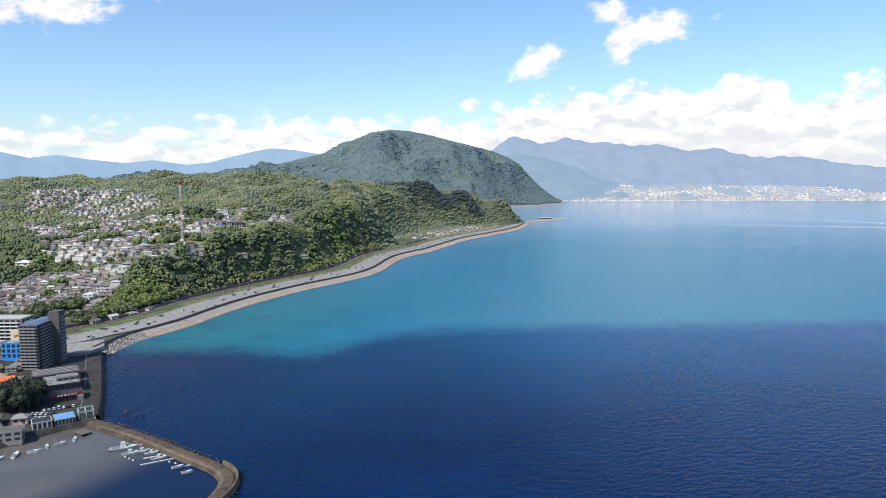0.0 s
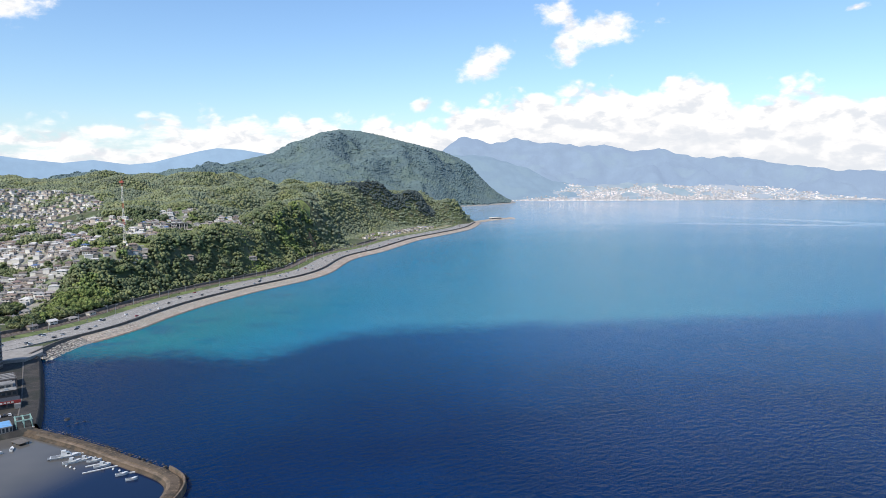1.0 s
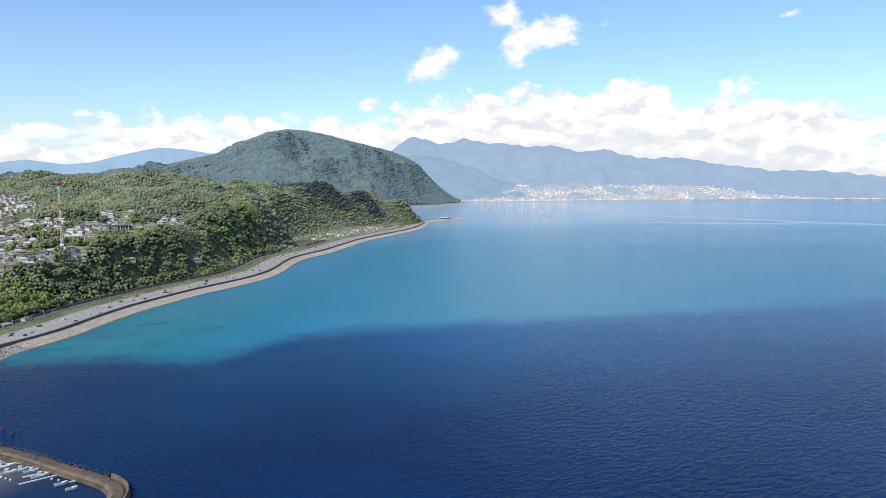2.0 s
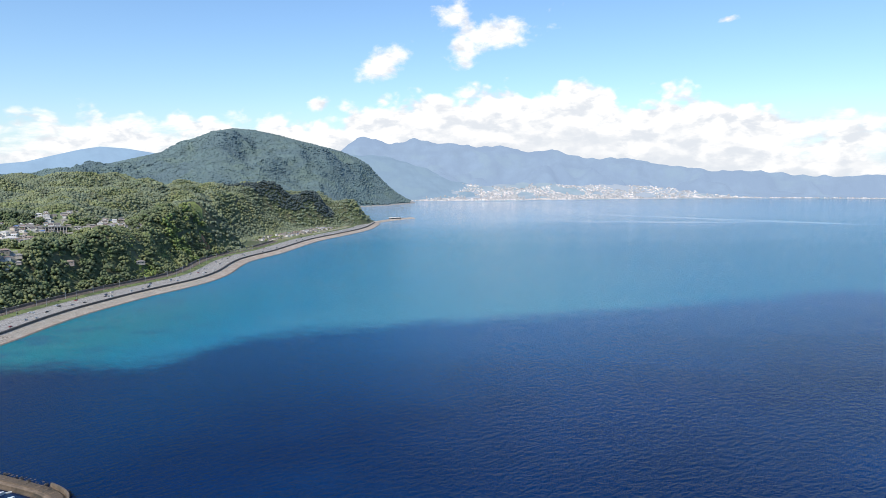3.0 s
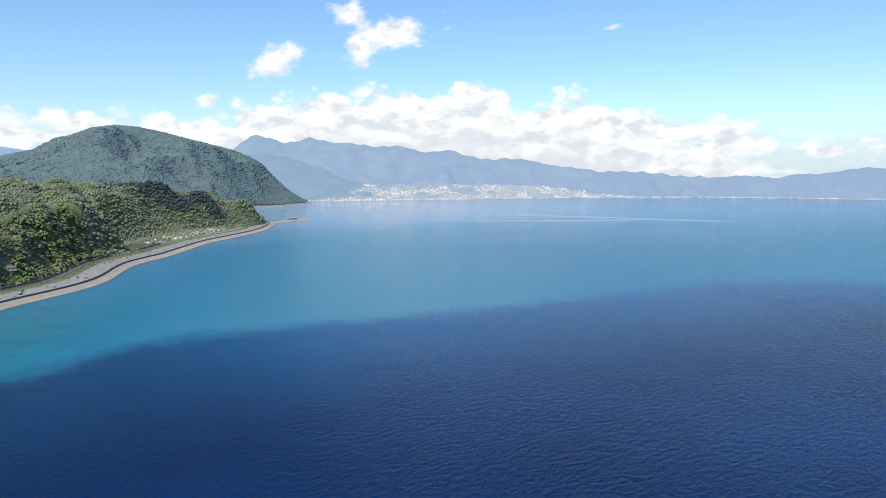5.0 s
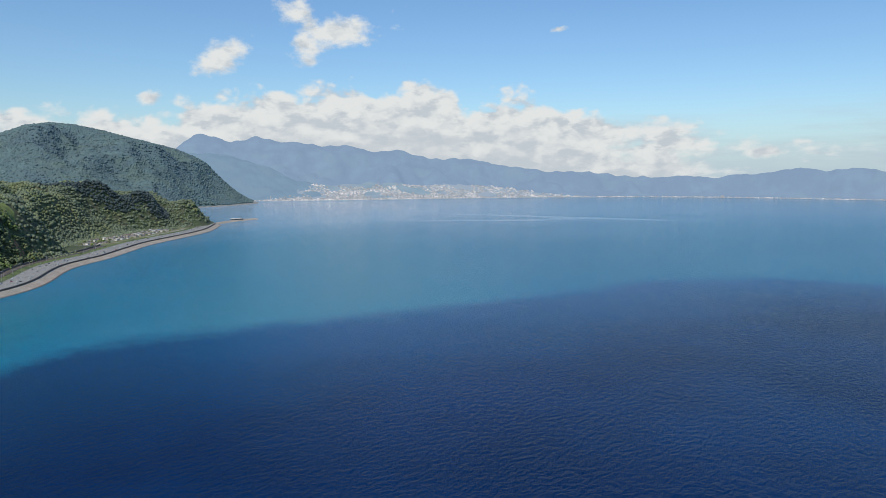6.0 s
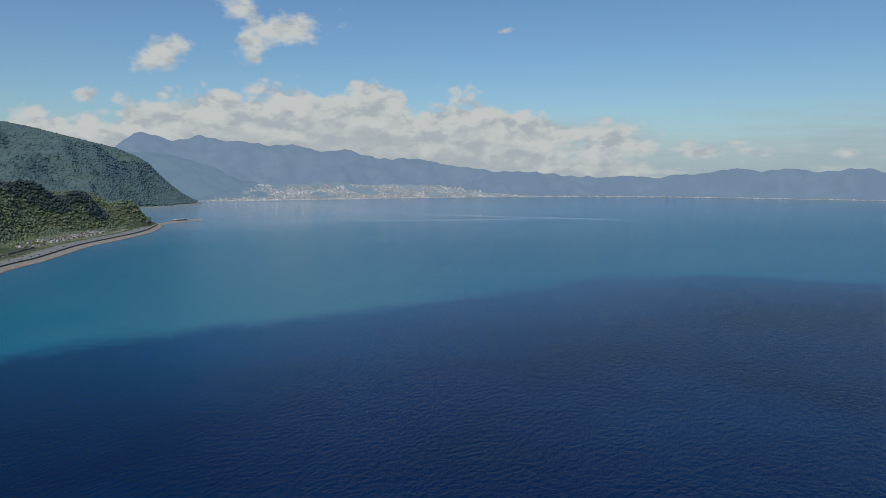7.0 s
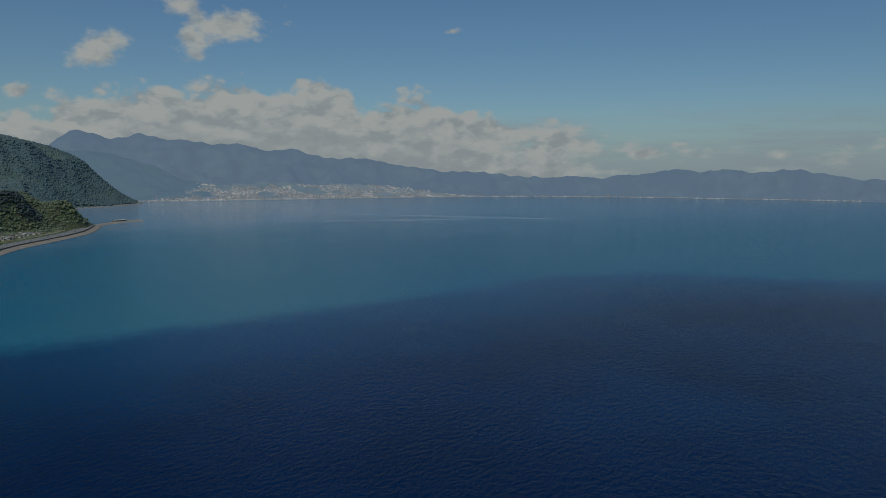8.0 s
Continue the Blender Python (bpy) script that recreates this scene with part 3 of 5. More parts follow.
WHITE = material("white_paint", (0.70, 0.655, 0.58), 0.6, 0.08, 2, 0.05, per_object=0.15, per_island=0.15)
PLASTER = material("plaster", (0.45, 0.39, 0.32), 0.85, 0.12, 2, 0.1, per_object=0.35, per_island=0.3)
ROOF_GREY = material("grey_roof_tiles", (0.215, 0.195, 0.18), 0.75, 0.2, 1.2, 0.5, per_object=0.45, per_island=0.35)
ROOF_BROWN = material("brown_roof_tiles", (0.205, 0.150, 0.122), 0.65, 0.2, 1.2, 0.5, per_object=0.4, per_island=0.3)
ROOF_PALE = material("pale_metal_roof", (0.47, 0.45, 0.42), 0.65, 0.15, 2, 0.1, per_object=0.3, per_island=0.2)
ROOF_BLUE = material("blue_roof", (0.10, 0.155, 0.30), 0.5, 0.15, 2, 0.1, per_object=0.2)
GLASS = material("window_glass", (0.03, 0.04, 0.05), 0.12, 0.1, 2, 0.0)
METAL = material("galvanised_steel", (0.45, 0.46, 0.47), 0.5, 0.1, 1, 0.05, metal=0.5)
# Red darkened by the harbour's cloud shade, put into the paint colour.
RED = material("red_paint", (0.24, 0.022, 0.02), 0.6, 0.1, 2, 0.05)
ORANGE = material("orange_paint", (0.62, 0.17, 0.06), 0.7, 0.12, 2, 0.1)
BLUE = material("blue_wall", (0.03, 0.25, 0.68), 0.6, 0.1, 2, 0.05)
LIGHT_BLUE = material("light_blue_sheet", (0.16, 0.36, 0.62), 0.5, 0.12, 2, 0.1)
GREEN_STEEL = material("pale_green_steel", (0.28, 0.42, 0.36), 0.6, 0.15, 2, 0.1)
# Tower tiles and render, darkened by cloud shade put into both colours.
TILE_BROWN = material("brown_grey_tiles", (0.105, 0.09, 0.085), 0.7, 0.12, 1.5, 0.15)
TILE_PALE = material("pale_grey_render", (0.25, 0.235, 0.225), 0.75, 0.12, 1.5, 0.1)
DARK_WALL = material("black_cladding", (0.035, 0.035, 0.04), 0.6, 0.2, 2, 0.1)
DARK_CONCRETE = material("weathered_seawall", (0.125, 0.112, 0.10), 0.9, 0.25, 3, 0.5, tones=((0.15, 0.135, 0.12),))
# Quay paving darkened further: cloud shade over the harbour is in the colour.
QUAY_STONE = material("shaded_quay", (0.036, 0.033, 0.031), 0.95, 0.35, 5, 0.5, tones=((0.062, 0.055, 0.047), (0.026, 0.028, 0.022)))
PEBBLE = material("pale_pebbles", (0.40, 0.32, 0.245), 0.95, 0.22, 4, 0.6, tones=((0.34, 0.285, 0.23), (0.47, 0.40, 0.335)))
BLOCK = material("armour_block", (0.36, 0.325, 0.28), 0.95, 0.2, 2, 0.4, per_object=0.3)
BALLAST = material("ballast", (0.17, 0.135, 0.11), 0.95, 0.25, 2, 0.6)
LINE_WHITE = material("road_paint", (0.62, 0.61, 0.58), 0.7, 0.15, 2, 0.05)
TOWN_EARTH = material("town_ground", (0.27, 0.25, 0.215), 0.95, 0.25, 7, 0.4, tones=((0.15, 0.17, 0.08), (0.33, 0.31, 0.28), (0.10, 0.14, 0.05)))
FIELD = material("bright_meadow", (0.19, 0.215, 0.06), 0.95, 0.25, 9, 0.5, tones=((0.14, 0.19, 0.045),))
DRY_GRASS = material("dry_grass", (0.20, 0.19, 0.085), 0.95, 0.3, 9, 0.5, tones=((0.14, 0.17, 0.06), (0.30, 0.26, 0.17)))
RED_SOIL = material("bare_red_soil", (0.36, 0.20, 0.11), 0.95, 0.25, 6, 0.5, tones=((0.25, 0.15, 0.09),))
TYRE = material("tyre", (0.02, 0.02, 0.02), 0.85, 0.1, 1, 0.0)
RUST = material("rusty_rail", (0.16, 0.12, 0.095), 0.6, 0.2, 2, 0.1, metal=0.4)
BRICK_RED = material("red_rusty_steel", (0.45, 0.10, 0.06), 0.7, 0.15, 2, 0.1)

# ---- shore, road and railway ----
LINE = even(SHORE[SHORE[:, 1] > 555], 6.0)
ROADLINE = even(np.vstack([spline([(-560, 400), (-470, 470), (-390, 530), (-335, 578)], 6), beside(even(SHORE, 6.0), 30.0)[10:]]), 6.0)
ROADLINE = even(spline(ROADLINE[::6], 6), 5.0)
RAILLINE = even(spline(np.vstack([[(-600, 420), (-500, 500), (-420, 560), (-366, 607)], beside(even(SHORE, 6.0), 65.0)[14::7]]), 6), 5.0)
RAILLINE = RAILLINE[RAILLINE[:, 1] < 1500]

shingle = sweep(LINE[10:], [(-13, -1.5), (-5, -0.1), (2, 1.2), (7, 2.6), (11.5, 4.2), (13.2, 4.3)])
for face in shingle.faces:
    face.smooth = True
beach = structure("beach", shingle, PEBBLE, "pale pebble beach along the coast road", "beach")
structure("trim_beach", sweep(LINE[10:], [(-6.6, -0.34), (-4.6, 0.05), (-2.3, 0.47), (-2.2, 0.3)]), material("wet_pebbles", (0.150, 0.115, 0.088), 0.7, 0.35, 2, 0.6, tones=((0.08, 0.07, 0.055),)), "dark wet pebbles at the water's edge", "beach")
seawall = structure("wall_sea", sweep(LINE, [(12.2, 2.5), (12.4, 5.9), (12.1, 6.5), (13.0, 6.5), (13.3, 6.0), (15.2, 5.9)]), DARK_CONCRETE, "dark weathered concrete sea wall beside the road", "sea wall")
road = structure("road", sweep(ROADLINE, [(-15.0, 5.0), (-15.0, 6.15), (-14.2, 6.15), (-14.2, 6.0), (-1.2, 6.05), (-1.2, 6.25), (1.2, 6.25), (1.2, 6.05), (14.2, 6.0), (14.2, 6.2), (16.5, 6.2), (16.5, 5.0)]),
                 ASPHALT, "wide grey asphalt coast road with six lanes", "road")
marks = bmesh.new()
for off, dashed in ((-13.6, 0), (-9.7, 1), (-5.9, 1), (-2.0, 0), (2.0, 0), (5.9, 1), (9.7, 1), (13.6, 0)):
    edge = beside(ROADLINE, off - 0.12), beside(ROADLINE, off + 0.12)
    for i in range(0, len(ROADLINE) - 1, 2 if dashed else 1):
        marks.faces.new([marks.verts.new((*p, 6.058)) for p in (edge[0][i], edge[0][i + 1], edge[1][i + 1], edge[1][i])])
bmesh.ops.recalc_face_normals(marks, faces=marks.faces)
structure("trim", marks, LINE_WHITE, "white lane lines on the coast road", "road markings")
verge = structure("pavement", sweep(ROADLINE[18:], [(16.6, 5.0), (16.6, 6.25), (22, 6.6), (28.5, 6.9), (28.5, 5.0)]), GRASS, "green grass verge between road and railway", "verge")
ballast = structure("railway_bed", sweep(RAILLINE, [(-6.0, 5.0), (-4.8, 6.9), (4.8, 6.9), (6.0, 5.0)]), BALLAST, "brown ballast bed of the railway line", "railway")
for off in (-3.0, -1.9, 1.9, 3.0):
    r = sweep(RAILLINE, [(off - 0.09, 6.9), (off - 0.09, 7.08), (off + 0.09, 7.08), (off + 0.09, 6.9)])
    part("rail", r, RUST, ballast)
bank_wall = structure("wall_bank", sweep(RAILLINE[24:], [(7.0, 4.5), (7.0, 9.2), (7.8, 9.4), (8.2, 4.5)]), DARK_CONCRETE, "dark retaining wall under the wooded bank", "retaining wall")


FLAT = LINE[(LINE[:, 1] > 1640) & (LINE[:, 1] < 1850)]
structure("pavement_car_park", sweep(FLAT, [(47, 5.0), (47, 6.28), (66, 6.32), (66, 5.0)]), CONCRETE, "pale gravel car park between road and fields", "car park")


def catenary_pole():
    ob = thing("catenary_pole", label="grey steel railway mast with a bracket arm", category="railway mast", group="railway masts")
    part("post", tube(bmesh.new(), (0, 0, 0), (0, 0, 8.5), 0.2, 0.14), METAL, ob)
    part("arm", tube(tube(bmesh.new(), (0, 0, 7.6), (4.2, 0, 7.6), 0.09), (0, 0, 6.4), (3.2, 0, 7.6), 0.07), METAL, ob)
    part("base", boxed(-0.4, -0.4, -0.6, 0.4, 0.4, 0.4, 0.05), CONCRETE, ob)
    return ob


def street_lamp():
    ob = thing("street_lamp", label="tall grey road lamp with a curved arm beside the road", category="street lamp", group="road lamps")
    part("pole", tube(bmesh.new(), (0, 0, 0), (0, 0, 10), 0.14, 0.09), METAL, ob)
    part("arm", tube(tube(bmesh.new(), (0, 0, 10), (1.0, 0, 10.7), 0.08), (1.0, 0, 10.7), (2.6, 0, 10.9), 0.07), METAL, ob)
    part("lamp_head", boxed(2.3, -0.2, 10.75, 3.3, 0.2, 10.98, 0.05), ROOF_PALE, ob)
    return ob


def along(line, i, off):
    d = line[min(i + 1, len(line) - 1)] - line[max(i - 1, 0)]
    a = math.atan2(d[1], d[0])
    return float(line[i][0] - off * math.sin(a)), float(line[i][1] + off * math.cos(a)), math.degrees(a)


pole, lamp = catenary_pole(), street_lamp()
for n, i in enumerate(range(6, len(RAILLINE) - 2, 9)):
    x, y, a = along(RAILLINE, i, -5.4)
    m = pose(x, y, 6.4, 0, 0, a + 90)
    if n:
        copy_thing(pole, m)
    else:
        pole.matrix_basis = m
for n, i in enumerate(range(24, len(ROADLINE) - 4, 9)):
    x, y, a = along(ROADLINE, i, 15.4)
    m = pose(x, y, 6.15, 0, 0, a - 90)
    if n:
        copy_thing(lamp, m)
    else:
        lamp.matrix_basis = m

# ---- cars ----
CAR_PAINTS = [material(n, c, 0.3, 0.04, 2, 0, coat=0.6) for n, c in (("white_car_paint", (0.75, 0.75, 0.74)), ("black_car_paint", (0.02, 0.02, 0.024)), ("silver_car_paint", (0.42, 0.43, 0.45)),
                                                                   ("dark_blue_car_paint", (0.03, 0.05, 0.13)), ("red_car_paint", (0.40, 0.03, 0.03)))]
CAR_WORDS = ["white", "black", "silver", "dark blue", "red"]


def loft(bm, sections):
    """Joins closed outlines of equal length, one after another."""
    rows = [[bm.verts.new(p) for p in s] for s in sections]
    for a, b in zip(rows, rows[1:]):
        for i in range(len(a)):
            j = (i + 1) % len(a)
            bm.faces.new((a[i], a[j], b[j], b[i]))
    bm.faces.new(rows[0][::-1])
    bm.faces.new(rows[-1])
    bmesh.ops.recalc_face_normals(bm, faces=bm.faces)
    return bm


def car(paint, words, van=False):
    top = 1.9 if van else 1.46
    ob = thing("van" if van else "car", label=f"{words} {'van' if van else 'car'} on the grey asphalt", category="van" if van else "car", group="cars on the road")
    ring = lambda x, w, z0, z1: [(x, -w, z0), (x, w, z0), (x, w * 0.97, z1), (x, -w * 0.97, z1)]
    part("body", loft(bmesh.new(), [ring(-2.2, 0.78, 0.45, 0.85), ring(-1.9, 0.86, 0.3, 1.0), ring(-0.9, 0.88, 0.26, 0.98), ring(0.9, 0.88, 0.26, 0.95), ring(1.9, 0.84, 0.3, 0.8), ring(2.2, 0.74, 0.4, 0.65)]), paint, ob)
    front, back = (1.5, -2.1) if van else (1.0, -1.7)
    part("windows", loft(bmesh.new(), [[(back, -0.82, 0.96), (front, -0.82, 0.94), (front - 0.7, -0.66, top - 0.06), (back + 0.4, -0.66, top - 0.06)], [(back, 0.82, 0.96), (front, 0.82, 0.94), (front - 0.7, 0.66, top - 0.06), (back + 0.4, 0.66, top - 0.06)]]), GLASS, ob, "dark glass")
    part("roof", boxed(back + 0.35, -0.68, top - 0.08, front - 0.65, 0.68, top, 0.03), paint, ob)
    for x in (-1.35, 1.35):
        for y in (-0.8, 0.8):
            wheel = part("wheel", tube(bmesh.new(), (x, y - 0.1, 0.31), (x, y + 0.1, 0.31), 0.31, sides=10), TYRE, ob, "black tyre")
            part("rim", tube(bmesh.new(), (x, y - 0.112, 0.31), (x, y + 0.112, 0.31), 0.19, sides=8), METAL, wheel, "silver rim")
    return ob


CARS = [car(p, w) for p, w in zip(CAR_PAINTS, CAR_WORDS)] + [car(CAR_PAINTS[0], "white", True), car(CAR_PAINTS[2], "silver", True)]
rng, used = random.Random(4), set()
placed = 0
LANES = ((-12.0, 0), (-8.0, 0), (-4.0, 0), (4.0, 180), (8.0, 180), (12.0, 180))
for off, turn in LANES:
    i = rng.randrange(6, 16)
    while i < len(ROADLINE) - 20 and placed < 165:
        x, y, a = along(ROADLINE, i, off + rng.uniform(-0.3, 0.3))
        kind = CARS[rng.choices(range(7), (9, 7, 6, 2, 1, 4, 2))[0]]
        m = pose(x, y, 6.03, 0, 0, a + turn)
        if kind in used:
            copy_thing(kind, m)
        else:
            kind.matrix_basis = m
            used.add(kind)
        placed += 1
        i += rng.choice((5, 7, 10, 14, 18, 24)) + int(i * 0.012)

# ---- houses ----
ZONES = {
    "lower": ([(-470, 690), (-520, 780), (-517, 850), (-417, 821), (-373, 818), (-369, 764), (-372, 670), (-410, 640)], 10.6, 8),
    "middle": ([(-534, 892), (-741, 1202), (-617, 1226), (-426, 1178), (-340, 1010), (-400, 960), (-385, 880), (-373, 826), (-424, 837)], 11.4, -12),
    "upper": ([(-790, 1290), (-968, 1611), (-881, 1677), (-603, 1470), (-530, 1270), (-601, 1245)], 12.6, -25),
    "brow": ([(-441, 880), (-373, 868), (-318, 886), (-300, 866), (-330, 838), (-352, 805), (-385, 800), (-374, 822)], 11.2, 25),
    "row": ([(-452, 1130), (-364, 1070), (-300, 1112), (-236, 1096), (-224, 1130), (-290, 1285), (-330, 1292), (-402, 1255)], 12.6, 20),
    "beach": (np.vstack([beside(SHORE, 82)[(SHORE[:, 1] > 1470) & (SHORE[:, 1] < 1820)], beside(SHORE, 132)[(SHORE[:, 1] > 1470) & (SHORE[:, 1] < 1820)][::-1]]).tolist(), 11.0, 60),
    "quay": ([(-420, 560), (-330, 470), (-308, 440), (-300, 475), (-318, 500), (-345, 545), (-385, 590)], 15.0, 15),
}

GROVE = Waves(61, 110, 10, 2)


CLEARINGS = [(-274, 925, 13), (-268, 903, 12), (-332, 992, 14), (-324, 968, 14), (-210, 1016, 12), (-205, 996, 11), (-379, 1034, 14), (-370, 1010, 14)]


def grown(x, y):
    """Where trees stand between the streets."""
    return GROVE(x, y) > 1.15


def house(name, w, d, h, hip, roof_mat, wall_mat, words, storeys=2):
    ob = thing(name, label=words, category="house", group="houses of the town")
    part("wall", boxed(-w / 2, -d / 2, -3, w / 2, d / 2, h), wall_mat, ob)
    bm, e, t = bmesh.new(), 0.6, 0.22
    rise, in_by = 0.22 * d + 0.6, (d / 2 + e if hip else 0.0)
    low = [bm.verts.new((x, y, h - 0.1)) for x, y in ((-w / 2 - e, -d / 2 - e), (w / 2 + e, -d / 2 - e), (w / 2 + e, d / 2 + e), (-w / 2 - e, d / 2 + e))]
    eave = [bm.verts.new((v.co.x, v.co.y, h + t)) for v in low]
    ridge = [bm.verts.new((x, 0, h + t + rise)) for x in (-max(0.3, w / 2 + e - in_by), max(0.3, w / 2 + e - in_by))]
    bm.faces.new(low[::-1])
    for i in range(4):
        bm.faces.new((low[i], low[(i + 1) % 4], eave[(i + 1) % 4], eave[i]))
    bm.faces.new((eave[0], eave[1], ridge[1], ridge[0]))
    bm.faces.new((eave[2], eave[3], ridge[0], ridge[1]))
    bm.faces.new((eave[1], eave[2], ridge[1]))
    bm.faces.new((eave[3], eave[0], ridge[0]))
    part("roof", bm, roof_mat, ob)
    for s, (x0, z0, wide) in enumerate(((-w * 0.25, h - 2.1, 2.2), (w * 0.22, h - 2.1, 2.6), (-w * 0.2, h - 4.8, 3.0))[: 2 if storeys == 1 else 3]):
        part("window", boxed(x0 - wide / 2, -d / 2 - 0.06, z0, x0 + wide / 2, -d / 2 + 0.1, z0 + 1.3), GLASS, ob)
    part("window", boxed(w / 2 - 0.1, -1.0, h - 2.1, w / 2 + 0.06, 1.0, h - 0.9), GLASS, ob)
    part("door", boxed(w * 0.2, -d / 2 - 0.05, 0.05, w * 0.2 + 1.0, -d / 2 + 0.1, 2.1), BARK, ob)
    return ob


HOUSES = [
    house("house", 10, 7.5, 5.8, True, ROOF_GREY, WHITE, "two-storey white house with a grey hipped roof"),
    house("house", 9, 7, 5.6, False, ROOF_GREY, PLASTER, "two-storey beige house with a grey gabled roof"),
    house("house", 11, 8, 5.8, True, ROOF_BROWN, PLASTER, "two-storey beige house with a brown hipped roof"),
    house("house", 12, 8, 3.4, True, ROOF_GREY, PLASTER, "single-storey house with a grey hipped tile roof", 1),
    house("house", 9, 8, 6.2, False, ROOF_PALE, WHITE, "two-storey white house with a pale metal roof"),
    house("house", 8.5, 7, 5.8, False, ROOF_BROWN, WHITE, "two-storey white house with a brown gabled roof"),
    house("house", 9, 7, 5.6, True, ROOF_BLUE, WHITE, "two-storey white house with a blue tiled roof"),
    house("house", 13, 9, 6.5, True, ROOF_PALE, WHITE, "large white house with a pale roof"),
]
spots, rng = [], random.Random(11)
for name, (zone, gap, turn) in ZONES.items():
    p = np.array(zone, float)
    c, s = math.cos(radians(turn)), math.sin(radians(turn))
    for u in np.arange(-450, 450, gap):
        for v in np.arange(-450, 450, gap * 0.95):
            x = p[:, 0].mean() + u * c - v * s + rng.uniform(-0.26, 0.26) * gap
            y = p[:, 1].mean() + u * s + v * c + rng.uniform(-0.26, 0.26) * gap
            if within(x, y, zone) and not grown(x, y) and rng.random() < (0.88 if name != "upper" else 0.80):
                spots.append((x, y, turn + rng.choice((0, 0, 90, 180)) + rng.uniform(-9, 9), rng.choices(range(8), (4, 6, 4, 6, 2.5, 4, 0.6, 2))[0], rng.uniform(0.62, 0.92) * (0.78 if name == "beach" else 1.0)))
spots += [(-339, 648, 60, 1, 0.9), (-331, 668, 62, 4, 0.9), (-322, 690, 64, 3, 0.9), (-313, 712, 66, 0, 0.8), (-274, 925, 20, 2, 0.9), (-332, 992, 5, 4, 1.2), (-210, 1016, 30, 3, 1.0), (-379, 1034, 10, 7, 1.3), (-536, 863, 0, 7, 1.4)]
spots.sort(key=lambda s: math.hypot(s[0], s[1]))
levels = height(np.array([s[0] for s in spots]), np.array([s[1] for s in spots]))
rest = []
for n, ((x, y, turn, kind, size), z) in enumerate(zip(spots, levels)):
    m = Matrix.Translation((x, y, z + 0.4)) @ pose(0, 0, 0, 0, 0, turn)
    if n >= 300:
        rest.append((m, kind, size))
    elif HOUSES[kind] in used:
        copy_thing(HOUSES[kind], m).scale = (size, size, size * 0.76)
    else:
        used.add(HOUSES[kind])
        HOUSES[kind].matrix_basis = m
        HOUSES[kind].scale = (size, size, size * 0.76)
# The houses farthest up the hill, in one sheet of walls and roofs.
verts, faces, slots, mats = [], [], [], [WHITE, PLASTER, ROOF_GREY, ROOF_BROWN, ROOF_PALE, ROOF_BLUE, GLASS]
for m, kind, size in rest:
    for o in HOUSES[kind].children:
        if o.name.startswith("door"):
            continue
        k = len(verts)
        verts += [tuple(m @ (v.co * Vector((size, size, size * 0.76)))) for v in o.data.vertices]
        faces += [[k + i for i in f.vertices] for f in o.data.polygons]
        slots += [mats.index(o.data.materials[0])] * len(o.data.polygons)
if rest:
    tagged(new("houses_uphill", mesh_of("houses_uphill", verts, faces, mats, slots=slots)), "pale houses with grey roofs crowding the upper hillside", "houses", kind="stuff")

town = np.zeros(len(far_faces) // 3, bool)
cx, cy = far_faces.reshape(-1, 3)[:, 0], far_faces.reshape(-1, 3)[:, 1]
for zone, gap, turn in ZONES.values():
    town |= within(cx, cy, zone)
quay = within(cx, cy, [(-900, -200), (-420, 150), (-300, 290), (-240, 340), (-190, 396), (-230, 460), (-270, 560), (-420, 560), (-900, 300)])
MEADOWS = [(-173, 1308, 15, 15), (-151, 1262, 11, 11), (-440, 1740, 60, 40), (-340, 908, 30, 36), (-187, 1105, 16, 34)]
# Bright bamboo stands.
BAMBOO = [(-700, 1258, 80, 34), (-475, 1318, 78, 56), (-870, 1368, 60, 34), (-488, 890, 40, 28)]
meadow = np.zeros(len(cx), bool)
for mx, my, ma, mb in MEADOWS:
    meadow |= ((cx - mx) / ma) ** 2 + ((cy - my) / mb) ** 2 < 1
plain = (SHORE[:, 1] > 1440) & (SHORE[:, 1] < 1900)
meadow |= within(cx, cy, np.vstack([beside(SHORE, 40)[plain], beside(SHORE, 84)[plain][::-1]]).tolist())
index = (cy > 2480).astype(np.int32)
flats = within(cx, cy, np.vstack([beside(SHORE, 40)[plain], beside(SHORE, 84)[plain][::-1]]).tolist())
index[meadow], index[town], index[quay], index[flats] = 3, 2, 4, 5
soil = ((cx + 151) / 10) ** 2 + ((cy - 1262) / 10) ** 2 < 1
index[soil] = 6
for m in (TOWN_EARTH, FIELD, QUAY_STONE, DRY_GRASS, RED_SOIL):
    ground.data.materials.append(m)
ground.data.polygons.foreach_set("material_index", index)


# ---- woods ----
def ball(seed, rough=0.22, subdiv=1):
    bm = bmesh.new()
    bmesh.ops.create_icosphere(bm, subdivisions=subdiv, radius=1.0)
    r = np.random.RandomState(seed)
    v = np.array([w.co[:] for w in bm.verts]) * (1 + r.uniform(-rough, rough, (len(bm.verts), 1)))
    f = np.array([[w.index for w in g.verts] for g in bm.faces])
    bm.free()
    return v, f


BALLS = [ball(s) for s in range(6)]


